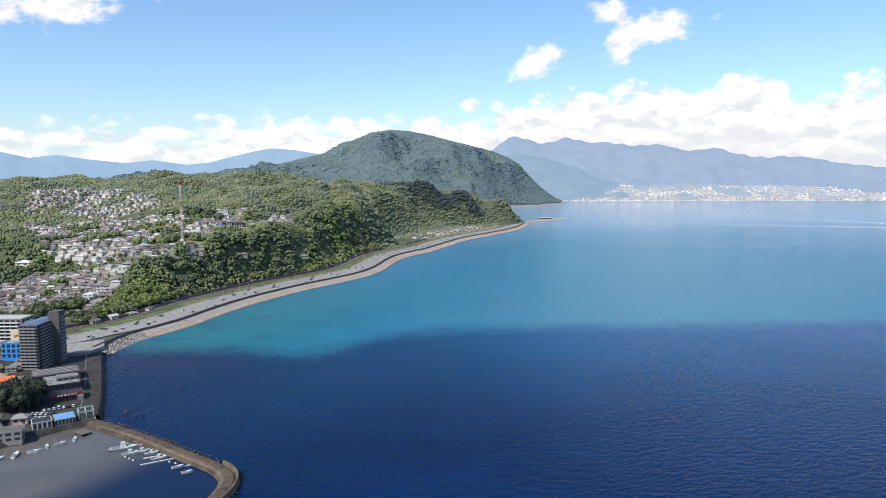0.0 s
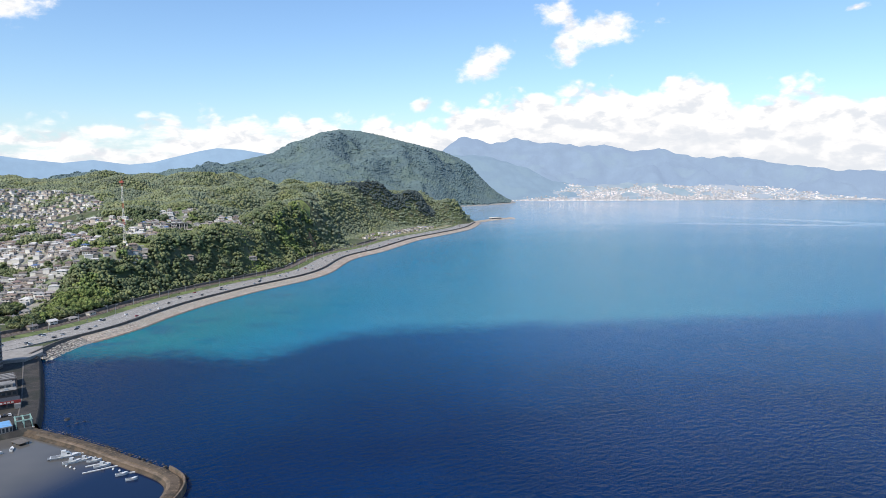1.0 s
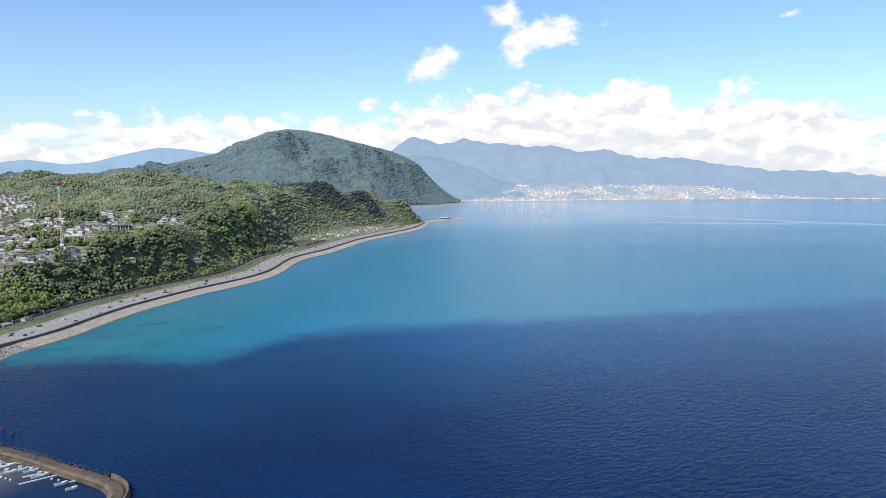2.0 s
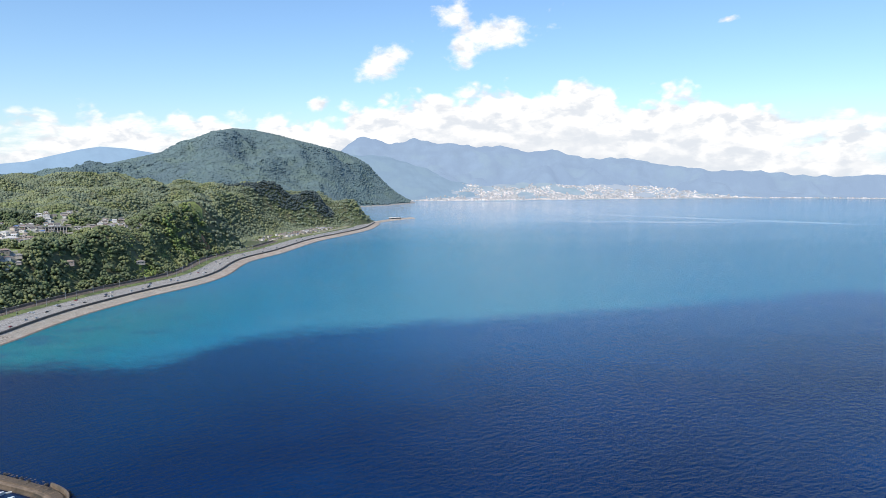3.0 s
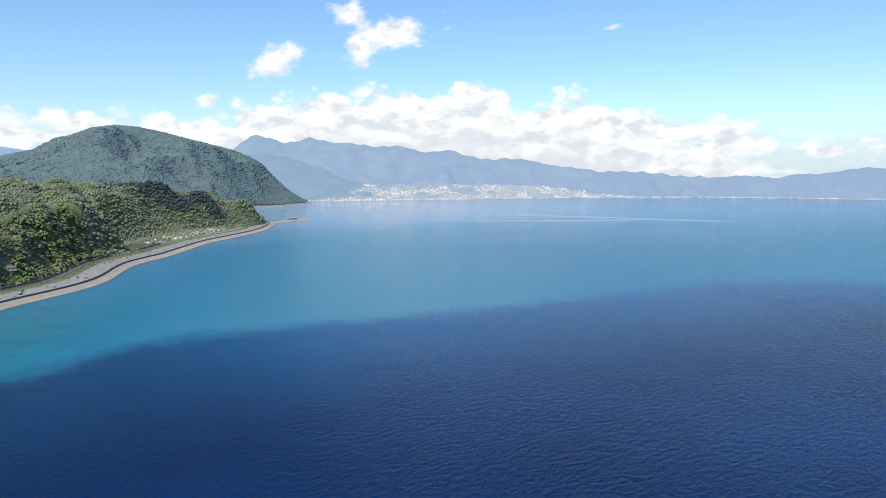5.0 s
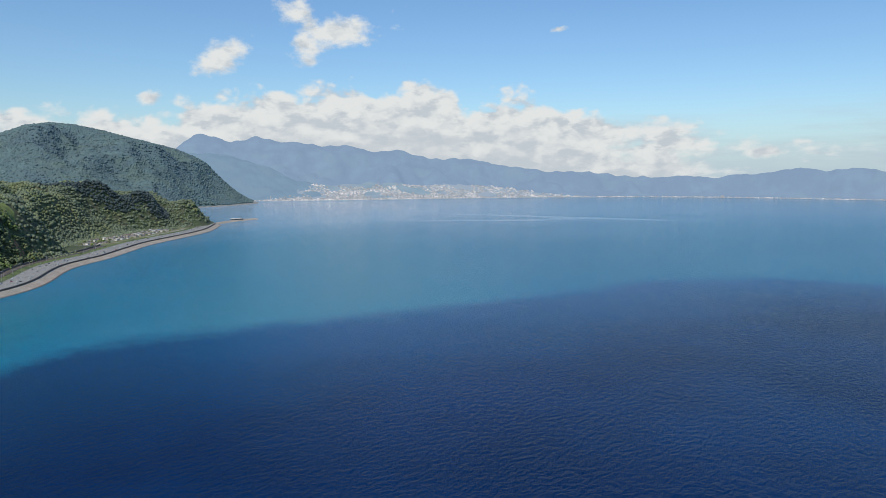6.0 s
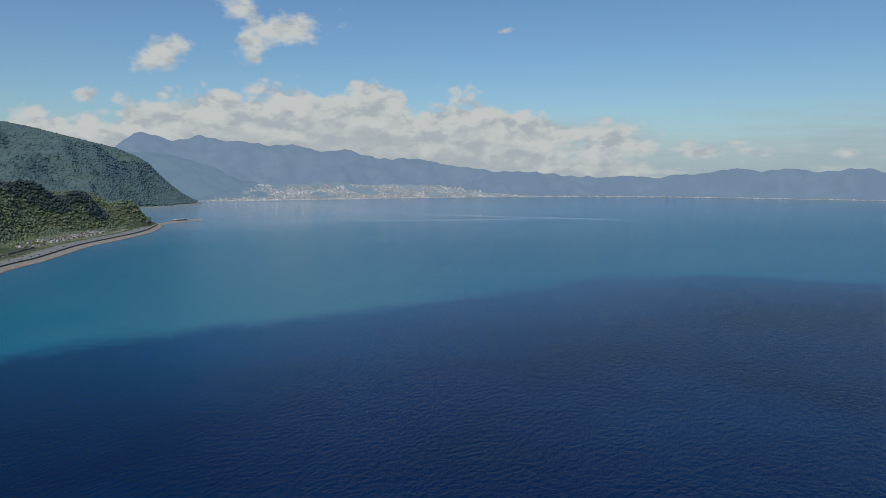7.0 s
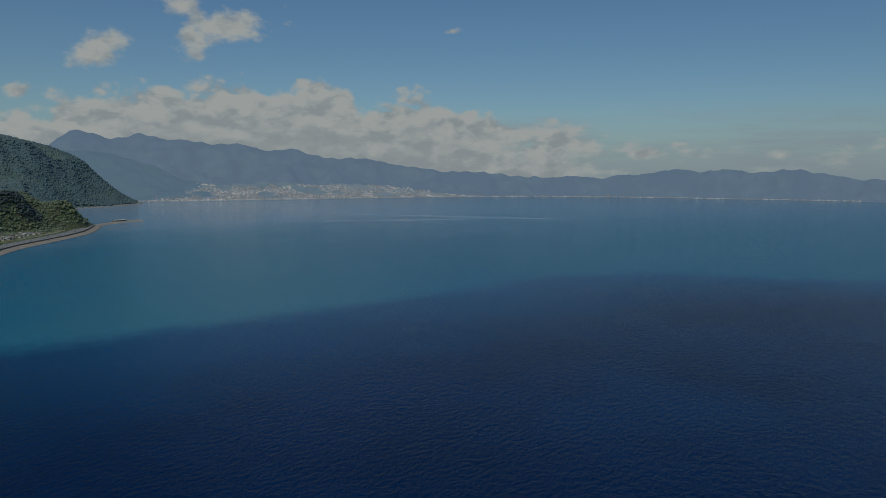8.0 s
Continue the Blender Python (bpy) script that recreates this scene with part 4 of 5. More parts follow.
def clumps(seed, count, spread=0.62, size=(0.34, 0.55), high=0.8):
    """A crown of lumps round a centre, about one metre in radius."""
    r = np.random.RandomState(seed)
    verts, faces, k = [], [], 0
    for i in range(count):
        a, u = i * 2.4 + r.uniform(-0.5, 0.5), r.uniform(-0.35, 1.0)
        side = math.sqrt(max(0.05, 1 - u * u)) * spread
        v, f = BALLS[r.randint(6)]
        turn = np.array(Euler(r.uniform(0, 6, 3)).to_matrix())
        v = v @ turn.T * r.uniform(*size) * (1, 1, 0.85) + (side * math.cos(a), side * math.sin(a), u * spread * high)
        verts.append(v), faces.append(f + k)
        k += len(v)
    return np.vstack(verts), np.vstack(faces)


def wooded(x, y):
    d, ok = inland(x, y), np.ones(len(x), bool)
    ok &= d > np.where(y < 1300, 76, np.where(y > 2300, 7, 66 + 64 * soft(y, 1370, 1450) * soft(y, 1960, 1840) - 34 * soft(y, 1930, 2000)))
    ok &= ~((y < 640) & (x > -420))
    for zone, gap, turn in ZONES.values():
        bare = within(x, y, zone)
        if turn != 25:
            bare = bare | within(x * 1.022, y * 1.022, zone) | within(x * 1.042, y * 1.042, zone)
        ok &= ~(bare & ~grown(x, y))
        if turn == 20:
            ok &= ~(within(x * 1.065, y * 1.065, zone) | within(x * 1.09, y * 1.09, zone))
    for mx, my, ma, mb in BAMBOO:
        grove = ((x - mx) / ma) ** 2 + ((y - my) / mb) ** 2 < 1
        for zone, gap, turn in ZONES.values():
            grove &= ~within(x, y, zone)
        ok |= grove
    for mx, my, mr in CLEARINGS:
        ok &= (x - mx) ** 2 + (y - my) ** 2 > mr**2
    for mx, my, ma, mb in MEADOWS:
        ok &= ((x - mx) / ma) ** 2 + ((y - my) / mb) ** 2 > 1
    return ok


def seen_from_bay(x, y, r0, r1):
    a, r = np.degrees(np.arctan2(x, y)), np.hypot(x, y)
    return (a > -38) & (r > r0) & (r <= r1)


def scatter(seed, gap, r0, r1):
    r = np.random.RandomState(seed)
    gx, gy = np.meshgrid(np.arange(-0.66 * r1, 700, gap), np.arange(0.7 * r0, r1, gap))
    x = gx.ravel() + r.uniform(-0.45, 0.45, gx.size) * gap
    y = gy.ravel() + r.uniform(-0.45, 0.45, gx.size) * gap
    ok = seen_from_bay(x, y, r0, r1)
    x, y = x[ok], y[ok]
    ok = wooded(x, y)
    x, y = x[ok], y[ok]
    return x, y, height(x, y)


def in_view(x, y, z, margin=6.0):
    """Which trees the hills before them do not hide from the bay."""
    ok = np.ones(len(x), bool)
    for t in np.linspace(0.3, 0.985, 42):
        ok &= height(x * t, y * t) < 150 + (z + margin + 8 - 150) * t
    return ok


TINT = Waves(33, 130, 10, 3)


def stand(x, y):
    """Leaf colours that paint light at the bank's foot and shade along its brow."""
    bamboo = sum(2.2 * np.exp(-((((x - mx) / ma) ** 2 + ((y - my) / mb) ** 2) ** 2)) for mx, my, ma, mb in BAMBOO)
    return bamboo + 1.5 * np.exp(-(((x + 345) / 55) ** 2) - ((y - 740) / 60) ** 2) - 1.1 * np.exp(-(((x + 255) / 75) ** 2) - ((y - 860) / 110) ** 2)


def in_cloud_shade(x, y):
    """A cloud's shadow painted by dark crowns between the hill and its knolls."""
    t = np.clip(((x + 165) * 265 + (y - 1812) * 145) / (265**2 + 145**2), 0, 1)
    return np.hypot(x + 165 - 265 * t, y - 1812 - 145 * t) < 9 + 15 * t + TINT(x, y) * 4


def wood(name, label, variants, x, y, z, size, mats, seed, sink=0.7):
    """Joins crowns into one sheet for each of the leaf colours."""
    r = np.random.RandomState(seed)
    s = r.uniform(*size, len(x))
    turn = r.uniform(0, 6.283, len(x))
    pick, hue = r.randint(len(variants), size=len(x)), TINT(x, y) + r.normal(0, 0.45, len(x)) + stand(x, y) - 1.1 * soft(y, 1650, 1850) * soft(x, -120, 0)
    which = np.where(hue > 1.3, 2, np.where(hue < -0.35, 1, 0)) if len(mats) > 1 else np.zeros(len(x), int)
    if len(mats) > 3:
        which = np.where(in_cloud_shade(x, y), 3, which)
    for k, mat in enumerate(mats):
        V, F, n = [], [], 0
        for p, (v, f) in enumerate(variants):
            m = np.flatnonzero((pick == p) & (which == k))
            if not len(m):
                continue
            c, q = np.cos(turn[m])[:, None], np.sin(turn[m])[:, None]
            w = np.stack([(v[:, 0] * c - v[:, 1] * q) * s[m, None] + x[m, None], (v[:, 0] * q + v[:, 1] * c) * s[m, None] + y[m, None],
                          v[:, 2] * s[m, None] * r.uniform(0.9, 1.25, (len(m), 1)) + z[m, None] + sink * s[m, None]], -1)
            V.append(w.reshape(-1, 3))
            F.append((f[None] + (np.arange(len(m)) * len(v))[:, None, None]).reshape(-1, 3) + n)
            n += w.shape[0] * w.shape[1]
        if V:
            tagged(new(name, fast_mesh(name, np.vstack(V), np.vstack(F), mat, True)), label, "woods", kind="stuff")


LEAVES = [LEAF, LEAF_DARK, LEAF_BRIGHT]
HILL_LEAVES = [LEAF_MID, LEAF_MID_DARK, LEAF, SHADED_LEAF]
x, y, z = scatter(3, 6.9, 560, 1300)
ok = in_view(x, y, z)
x, y, z = x[ok], y[ok], z[ok]
order = np.argsort(np.hypot(x, y))
single, mass = order[:240], order[240:]
wood("woods_near", "dense green broadleaf woods on the slope above the railway", [clumps(40 + s, 18, 0.78, (0.2, 0.38)) for s in range(6)], x[mass], y[mass], z[mass], (3.1, 8.3), LEAVES, 7, 0.55)


def tree(seed, leaf, words):
    ob = thing("tree", label=words, category="tree", group="trees on the bank")
    r = random.Random(seed)
    bm = bmesh.new()
    tube(bm, (0, 0, -1.5), (0.2, 0.1, 3.4), 0.32, 0.2)
    for i in range(5):
        a = i * 1.3 + r.uniform(-0.3, 0.3)
        tube(bm, (0.2, 0.1, 2.6 + 0.2 * i), (2.4 * math.cos(a), 2.4 * math.sin(a), 5.2 + 0.3 * i), 0.14, 0.05, 5)
    part("trunk", bm, BARK, ob)
    v, f = clumps(seed, 13, 0.66, (0.26, 0.46))
    v = v * 4.6 + (0, 0, 5.6)
    # Leaf tufts that break the outline.
    q = np.random.RandomState(seed)
    at = v[q.randint(len(v), size=420)]
    tip = q.normal(0, 0.55, (420, 3, 3))
    n = len(v)
    v = np.vstack([v, (at[:, None] + tip).reshape(-1, 3)])
    f = np.vstack([f, n + np.arange(1260).reshape(-1, 3)])
    shared("crown", fast_mesh("crown", v, f, leaf, False), ob)
    return ob


TREES = [tree(70 + k, leaf, w) for k, (leaf, w) in enumerate(((LEAF, "green broadleaf tree on the wooded bank"), (LEAF_DARK, "dark evergreen tree on the wooded bank"), (LEAF_BRIGHT, "bright green tree on the wooded bank"), (LEAF, "spreading green tree on the wooded bank")))]
rng = random.Random(8)
for n, i in enumerate(single):
    kind = TREES[n] if n < 4 else TREES[2 if rng.gauss(0.2, 0.4) + stand(x[i], y[i]) > 0.9 else rng.choice((0, 0, 1, 3))]
    s = rng.uniform(0.8, 1.35)
    m = pose(x[i], y[i], z[i], 0, 0, rng.uniform(0, 360))
    ob = kind if n < 4 else copy_thing(kind, m)
    ob.matrix_basis = m
    ob.scale = (s, s, s * rng.uniform(0.9, 1.15))
x, y, z = (np.concatenate(c) for c in zip(scatter(5, 6.3, 1300, 1850), scatter(25, 6.2, 1850, 2600)))
ok = in_view(x, y, z)
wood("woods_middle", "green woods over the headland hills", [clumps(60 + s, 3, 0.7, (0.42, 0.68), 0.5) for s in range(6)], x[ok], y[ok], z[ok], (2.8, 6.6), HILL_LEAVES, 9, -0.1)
# Extra dark crowns that fill in the painted cloud shadow.
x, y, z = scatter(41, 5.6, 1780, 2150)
ok = in_cloud_shade(x, y) & in_view(x, y, z)
wood("cedar_plantation", "dark crowns standing in for a cloud's shadow on the hill", [clumps(64 + s, 3, size=(0.45, 0.7)) for s in range(3)], x[ok], y[ok], z[ok], (3.6, 5.6), [SHADED_LEAF], 10, 0.5)
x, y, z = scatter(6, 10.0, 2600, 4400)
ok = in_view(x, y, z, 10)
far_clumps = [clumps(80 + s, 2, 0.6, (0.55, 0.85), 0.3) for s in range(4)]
wood("woods_mountain", "bluish green forest covering the mountain, haze in its colour", far_clumps, x[ok], y[ok], z[ok], (5.4, 7.8), [MOUNTAIN], 12, -0.45)
# Gardens and shrubs between the houses.
r = np.random.RandomState(2)
gx, gy = [], []
for zone, gap, turn in ZONES.values():
    p = np.array(zone, float)
    n = int(np.ptp(p[:, 0]) * np.ptp(p[:, 1]) / (gap * gap) * 1.3)
    u, v = r.uniform(p[:, 0].min(), p[:, 0].max(), n), r.uniform(p[:, 1].min(), p[:, 1].max(), n)
    ok = within(u, v, zone)
    gx.append(u[ok]), gy.append(v[ok])
gx, gy = np.concatenate(gx), np.concatenate(gy)
at = np.array([(s[0], s[1]) for s in spots])
ok = np.array([np.hypot(at[:, 0] - a, at[:, 1] - b).min() > 6.3 for a, b in zip(gx, gy)])
wood("garden_shrubs", "green shrubs and small trees between the houses", [clumps(90 + s, 5, size=(0.4, 0.6)) for s in range(3)], gx[ok], gy[ok], height(gx[ok], gy[ok]) - 0.6, (1.6, 3.6), LEAVES, 14)
vx = beside(ROADLINE, 24)[20:-20:2] + r.normal(0, 1.6, (len(ROADLINE[20:-20:2]), 2))
keep = r.uniform(size=len(vx)) < 0.5
wood("verge_shrubs", "low green shrubs on the verge beside the road", [clumps(95 + s, 4, size=(0.4, 0.6)) for s in range(3)], vx[keep, 0], vx[keep, 1], np.full(keep.sum(), 6.2), (0.8, 1.7), LEAVES, 15)
# Scrub over the open slopes below the houses.
r = np.random.RandomState(19)
sx, sy = r.uniform(-620, -120, 22000), r.uniform(700, 1300, 22000)
ok = (inland(sx, sy) > 80) & ~wooded(sx, sy) & seen_from_bay(sx, sy, 600, 1320)
for zone, gap, turn in ZONES.values():
    ok &= ~within(sx, sy, zone)
ok &= ((sx + 340) / 30) ** 2 + ((sy - 908) / 40) ** 2 > 1
sx, sy = sx[ok], sy[ok]
wood("scrub", "low green scrub on open slopes below the houses", [clumps(110 + s, 4, size=(0.4, 0.62)) for s in range(3)], sx, sy, height(sx, sy), (1.2, 3.3), [LEAF, LEAF_DARK, LEAF_BRIGHT], 21, 0.2)


# ---- harbour ----
basin_outline = [(-700, -150), (-450, 165), (-330, 305), (-268, 358), (-240, 398), (-215, 402), (-168, 370), (-138, 348), (-112, 327), (-104, 312), (-108, 290), (-122, 268), (-150, 240), (-260, 120), (-420, -150)]
structure("water_harbour", prism(bmesh.new(), basin_outline, -0.5, 0.06), BASIN, "calm grey-blue water of the small harbour", "harbour water")
WORN = material("worn_concrete", (0.17, 0.125, 0.088), 0.95, 0.3, 3, 0.5, tones=((0.11, 0.085, 0.06),))
PIER = even(spline([(-222, 402), (-203, 391), (-170, 371), (-141, 350), (-114, 330), (-105, 314), (-108, 291), (-122, 268), (-150, 240), (-200, 190)], 8), 3.0)
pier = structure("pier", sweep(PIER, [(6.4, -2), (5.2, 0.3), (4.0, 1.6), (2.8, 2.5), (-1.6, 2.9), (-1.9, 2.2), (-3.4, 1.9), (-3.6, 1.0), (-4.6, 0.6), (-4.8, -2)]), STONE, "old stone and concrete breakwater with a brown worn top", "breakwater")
tip = PIER[(PIER[:, 1] < 333) & (PIER[:, 1] > 255)]
part("parapet", sweep(tip, [(5.6, 0.0), (5.2, 3.7), (4.4, 3.7), (4.2, 1.2)]), WORN, pier, "worn concrete wave wall")
ledge = PIER[(PIER[:, 1] > 300) & (PIER[:, 1] < 392)]
part("ledge", sweep(ledge, [(-1.7, 2.1), (-1.7, 2.4), (-2.9, 2.3), (-3.5, 1.95)]), WORN, pier, "worn landing ledge")

WET_ROCK = material("wet_rock", (0.028, 0.024, 0.021), 0.6, 0.3, 1.5, 0.6)
ROCK_MESHES = []
for s in range(4):
    v, f = ball(200 + s, 0.3)
    ROCK_MESHES.append(fast_mesh("rock", v * (1, 0.8, 0.65), f, WET_ROCK))
r = random.Random(5)
for k in range(70):
    i = r.randrange(8, len(PIER) - 30)
    x, y, a = along(PIER, i, r.uniform(4.2, 7.4))
    rock = tagged(new("rock", ROCK_MESHES[k % 4]), "dark wet boulder at the foot of the breakwater", "rock", "breakwater boulders")
    s = r.uniform(0.6, 1.5)
    rock.matrix_basis = pose(x, y, 0.25 * s, r.uniform(-20, 20), r.uniform(-20, 20), r.uniform(0, 360)) @ Matrix.Diagonal((s, s, s, 1))
for x, y, s in ((-202, 418, 2.6), (-193, 411, 1.6), (-190, 414, 1.2), (-196, 407, 1.0)):
    rock = tagged(new("rock", ROCK_MESHES[1]), "dark rock standing out of the sea", "rock", "sea rocks")
    rock.matrix_basis = pose(x, y, 0.1, 0, 0, 40 * s) @ Matrix.Diagonal((s, s, s * 0.7, 1))
# Rubble strewn over the breakwater's top.
V, F, k = [], [], 0
rs = np.random.RandomState(77)
for j in range(900):
    i = rs.randint(6, len(PIER) - 20)
    x, y, a = along(PIER, i, rs.uniform(-1.4, 5.6))
    v, f = BALLS[rs.randint(6)]
    s = rs.uniform(0.12, 0.5)
    V.append(v * (s, s, s * 0.6) + (x, y, 2.75 if abs(rs.normal()) < 1.5 else 2.6))
    F.append(f + k)
    k += len(v)
tagged(new("rubble", fast_mesh("rubble", np.vstack(V), np.vstack(F), WORN)), "loose brown rubble on the breakwater", "rubble", kind="stuff")
# The dark esplanade along the sea front and its edge wall.
FRONT = even(spline([(-212, 402), (-222, 425), (-236, 455), (-256, 495), (-279, 540), (-290, 560)], 6), 4.0)
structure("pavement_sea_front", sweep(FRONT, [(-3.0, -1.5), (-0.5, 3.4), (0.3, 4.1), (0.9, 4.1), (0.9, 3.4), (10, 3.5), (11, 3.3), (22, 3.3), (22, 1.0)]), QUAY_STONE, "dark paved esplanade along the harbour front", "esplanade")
structure("trim_sea_front", sweep(FRONT[2:-2], [(10.2, 3.52), (10.4, 3.75), (11.0, 3.75), (11.2, 3.52)]), DARK_CONCRETE, "low dark kerb on the esplanade", "kerb")


def storeys(name, x0, y0, x1, y1, z0, floors, high, wall, label, category="building", balcony=None, parapet=0.9, roof=None, bays=4):
    """A flat-roofed block with a storey's bands, windows and balconies."""
    ob = thing(name, pose(x0, y0, z0), label, category)
    w, d, top = x1 - x0, y1 - y0, floors * high
    part("wall", boxed(0, 0, -2, w, d, top), wall, ob)
    bm = bmesh.new()
    for a, b, c, e in ((-0.1, -0.1, w + 0.1, 0.25), (-0.1, d - 0.25, w + 0.1, d + 0.1), (-0.1, 0.25, 0.25, d - 0.25), (w - 0.25, 0.25, w + 0.1, d - 0.25)):
        box(bm, a, b, top - 0.2, c, e, top + parapet)
    part("parapet", bm, wall, ob)
    if roof:
        part("roof", boxed(0.3, 0.3, top - 0.1, w - 0.3, d - 0.3, top + 0.15), roof, ob)
    for k in range(floors):
        z = k * high
        step = w / bays
        for j in range(bays):
            part("window", boxed(j * step + 0.18 * step, -0.05, z + 0.8, (j + 1) * step - 0.18 * step, 0.3, z + high - 0.55), GLASS, ob)
        side = max(2, int(bays * d / w))
        step = d / side
        for j in range(side):
            part("window", boxed(w - 0.3, j * step + 0.18 * step, z + 0.8, w + 0.05, (j + 1) * step - 0.18 * step, z + high - 0.55), GLASS, ob)
        if balcony:
            bm = bmesh.new()
            box(bm, 0.4, -1.3, z - 0.1, w * 0.94, -0.02, z + 0.05)
            box(bm, 0.4, -1.42, z - 0.1, w * 0.94, -1.3, z + 1.05)
            part("balcony", bm, balcony, ob)
            bm = bmesh.new()
            box(bm, w + 0.02, d * 0.1, z - 0.1, w + 1.2, d * 0.8, z + 0.05)
            box(bm, w + 1.2, d * 0.1, z - 0.1, w + 1.32, d * 0.8, z + 1.05)
            part("balcony", bm, balcony, ob)
    return ob


tower = storeys("apartment_tower", -321, 503, -307, 527, 3.4, 14, 2.4, TILE_BROWN, "tall brown-grey apartment tower with rows of balconies", "apartment tower", TILE_PALE, 0.5, None, 4)
bm = bmesh.new()
rows = [[bm.verts.new((14.6 * t - 0.3, y, 33.7 + 2.2 * math.sin(math.pi * t))) for t in (0, 0.2, 0.4, 0.6, 0.8, 1.0)] for y in (-0.6, 24.2)]
low = [[bm.verts.new((14.6 * t - 0.3, y, 33.55)) for t in (0, 0.2, 0.4, 0.6, 0.8, 1.0)] for y in (-0.6, 24.2)]
for a in range(5):
    bm.faces.new((rows[0][a], rows[0][a + 1], rows[1][a + 1], rows[1][a]))
    for e in (0, 1):
        bm.faces.new((low[e][a], low[e][a + 1], rows[e][a + 1], rows[e][a]))
bmesh.ops.recalc_face_normals(bm, faces=bm.faces)
part("roof", bm, material("slate_blue_roof", (0.16, 0.20, 0.30), 0.5, 0.12, 3, 0.1), tower, "curved blue-grey metal roof")
part("stair_tower", boxed(12.6, 18, -2, 20.5, 26.5, 41), TILE_BROWN, tower)
for k in range(13):
    part("pillar" if k == 0 else "landing", boxed(20.5, 19, 2 + k * 2.8, 21.4, 25.5, 3.0 + k * 2.8), TILE_PALE, tower)
hotel = storeys("hotel", -392, 572, -362, 590, 5.4, 7, 3.1, TILE_PALE, "pale grey hotel block with long window bands", "hotel", WHITE, 0.8, ROOF_PALE, 6)
blue = storeys("game_hall", -352, 528, -328, 545, 5.0, 3, 4.0, BLUE, "bright blue hall with a billboard on its roof", "hall", None, 0.8, ROOF_PALE, 6)
board = thing("billboard", pose(-345, 530, 18), "cream billboard with an orange mark on the blue hall", "billboard")
part("panel", boxed(0, 0, 1.2, 13, 0.5, 9, 0.05), material("cream_board", (0.75, 0.58, 0.36), 0.6, 0.08, 3, 0), board)
part("frame", tube(tube(bmesh.new(), (2, 1.5, -0.9), (2, 0.5, 8), 0.2), (11, 1.5, -0.9), (11, 0.5, 8), 0.2), METAL, board)
bm = bmesh.new()
for k, (a, b) in enumerate(((3.0, 4.0), (4.6, 5.8), (6.4, 9.6))):
    box(bm, a, -0.06, 3.6 + 0.5 * k, b, 0.0, 5.6 + 0.4 * k)
part("mark", bm, RED, board, "red-orange shapes")

# The pale roof darkened: the harbour's cloud shade is put into the colour.
SHADED_ROOF = material("shaded_pale_roof", (0.27, 0.262, 0.25), 0.85, 0.2, 3, 0.2, tones=((0.19, 0.185, 0.18),), per_object=0.15)
shop = storeys("sea_front_hall", -266, 438, -244, 464, 3.4, 2, 3.3, DARK_WALL, "dark two-storey hall with a pale flat roof darkened for shade", "hall", None, 0.6, SHADED_ROOF, 7)
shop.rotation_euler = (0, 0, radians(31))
part("plant_room", boxed(8, 9, 6.5, 20, 18, 9.2, 0.05), SHADED_ROOF, shop)
for k in range(3):
    part("window", boxed(8.8 + 3.7 * k, 8.9, 7.2, 11.4 + 3.7 * k, 9.1, 8.4), GLASS, shop)
for k, (a, b) in enumerate(((3, 6), (5, 20), (15, 3), (2, 13))):
    part("air_unit", boxed(a, b, 6.6, a + 1.8, b + 1.2, 7.9, 0.05), METAL, shop)
long_hall = storeys("long_hall", -288, 462, -258, 480, 3.4, 2, 2.9, TILE_BROWN, "low dark hall with a ribbed grey roof", "hall", None, 0.4, TILE_BROWN, 8)
long_hall.rotation_euler = (0, 0, radians(33))
for k in range(4):
    part("roof_rib", boxed(0.6, 1.4 + k * 4.2, 5.9, 29.4, 3.4 + k * 4.2, 6.7, 0.1), SHADED_ROOF if k % 2 else TILE_PALE, long_hall)
red_shop = storeys("restaurant", -257, 424, -235, 434, 3.4, 1, 4.6, DARK_WALL, "dark restaurant with a red fascia and white sign line", "restaurant", None, 0.3, DARK_WALL, 6)
red_shop.rotation_euler = (0, 0, radians(31))
part("fascia", boxed(3, -0.5, 3.1, 22.2, -0.12, 5.0, 0.03), RED, red_shop, "red sign board")
bm = bmesh.new()
for k in range(6):
    box(bm, 7 + k * 2.0, -0.6, 3.6, 8.3 + k * 2.0, -0.5, 4.6)
part("sign", bm, WHITE, red_shop, "white bars of unreadable lettering")
part("porch", boxed(18.6, -3.0, 0, 22, -0.5, 3.0, 0.05), SHADED_ROOF, red_shop)
for k in range(7):
    kind = CARS[(0, 2, 0, 5, 0, 1, 0)[k]]
    copy_thing(kind, pose(-250 + 2.3 * k, 411 + 1.38 * k, 3.35, 0, 0, 121)).name = "parked_car"

shed = storeys("boat_shed", -229, 386, -218, 398, 2.6, 1, 3.8, SHADED_ROOF, "boat shed with a light blue sheet roof", "shed", None, 0.1, LIGHT_BLUE, 6)
shed.rotation_euler = (0, 0, radians(35))
store = storeys("net_store", -238, 379, -228, 388, 2.6, 1, 4.6, WHITE, "white net store beside the boat shed", "store", None, 0.2, DARK_WALL, 4)
store.rotation_euler = (0, 0, radians(35))
depot = storeys("harbour_office", -248, 361, -235, 371, 2.4, 2, 2.9, TILE_PALE, "grey flat-roofed harbour office on the quay", "office", None, 0.4, DARK_CONCRETE, 3)
depot.rotation_euler = (0, 0, radians(20))
depot2 = storeys("fish_store", -282, 372, -262, 384, 2.6, 2, 2.8, PLASTER, "beige flat-roofed fish store on the quay", "store", None, 0.4, ROOF_GREY, 4)
gantry = thing("boat_lift", pose(-220, 396, 2.6, 0, 0, 33), "pale green steel boat lift on the quay", "boat lift")
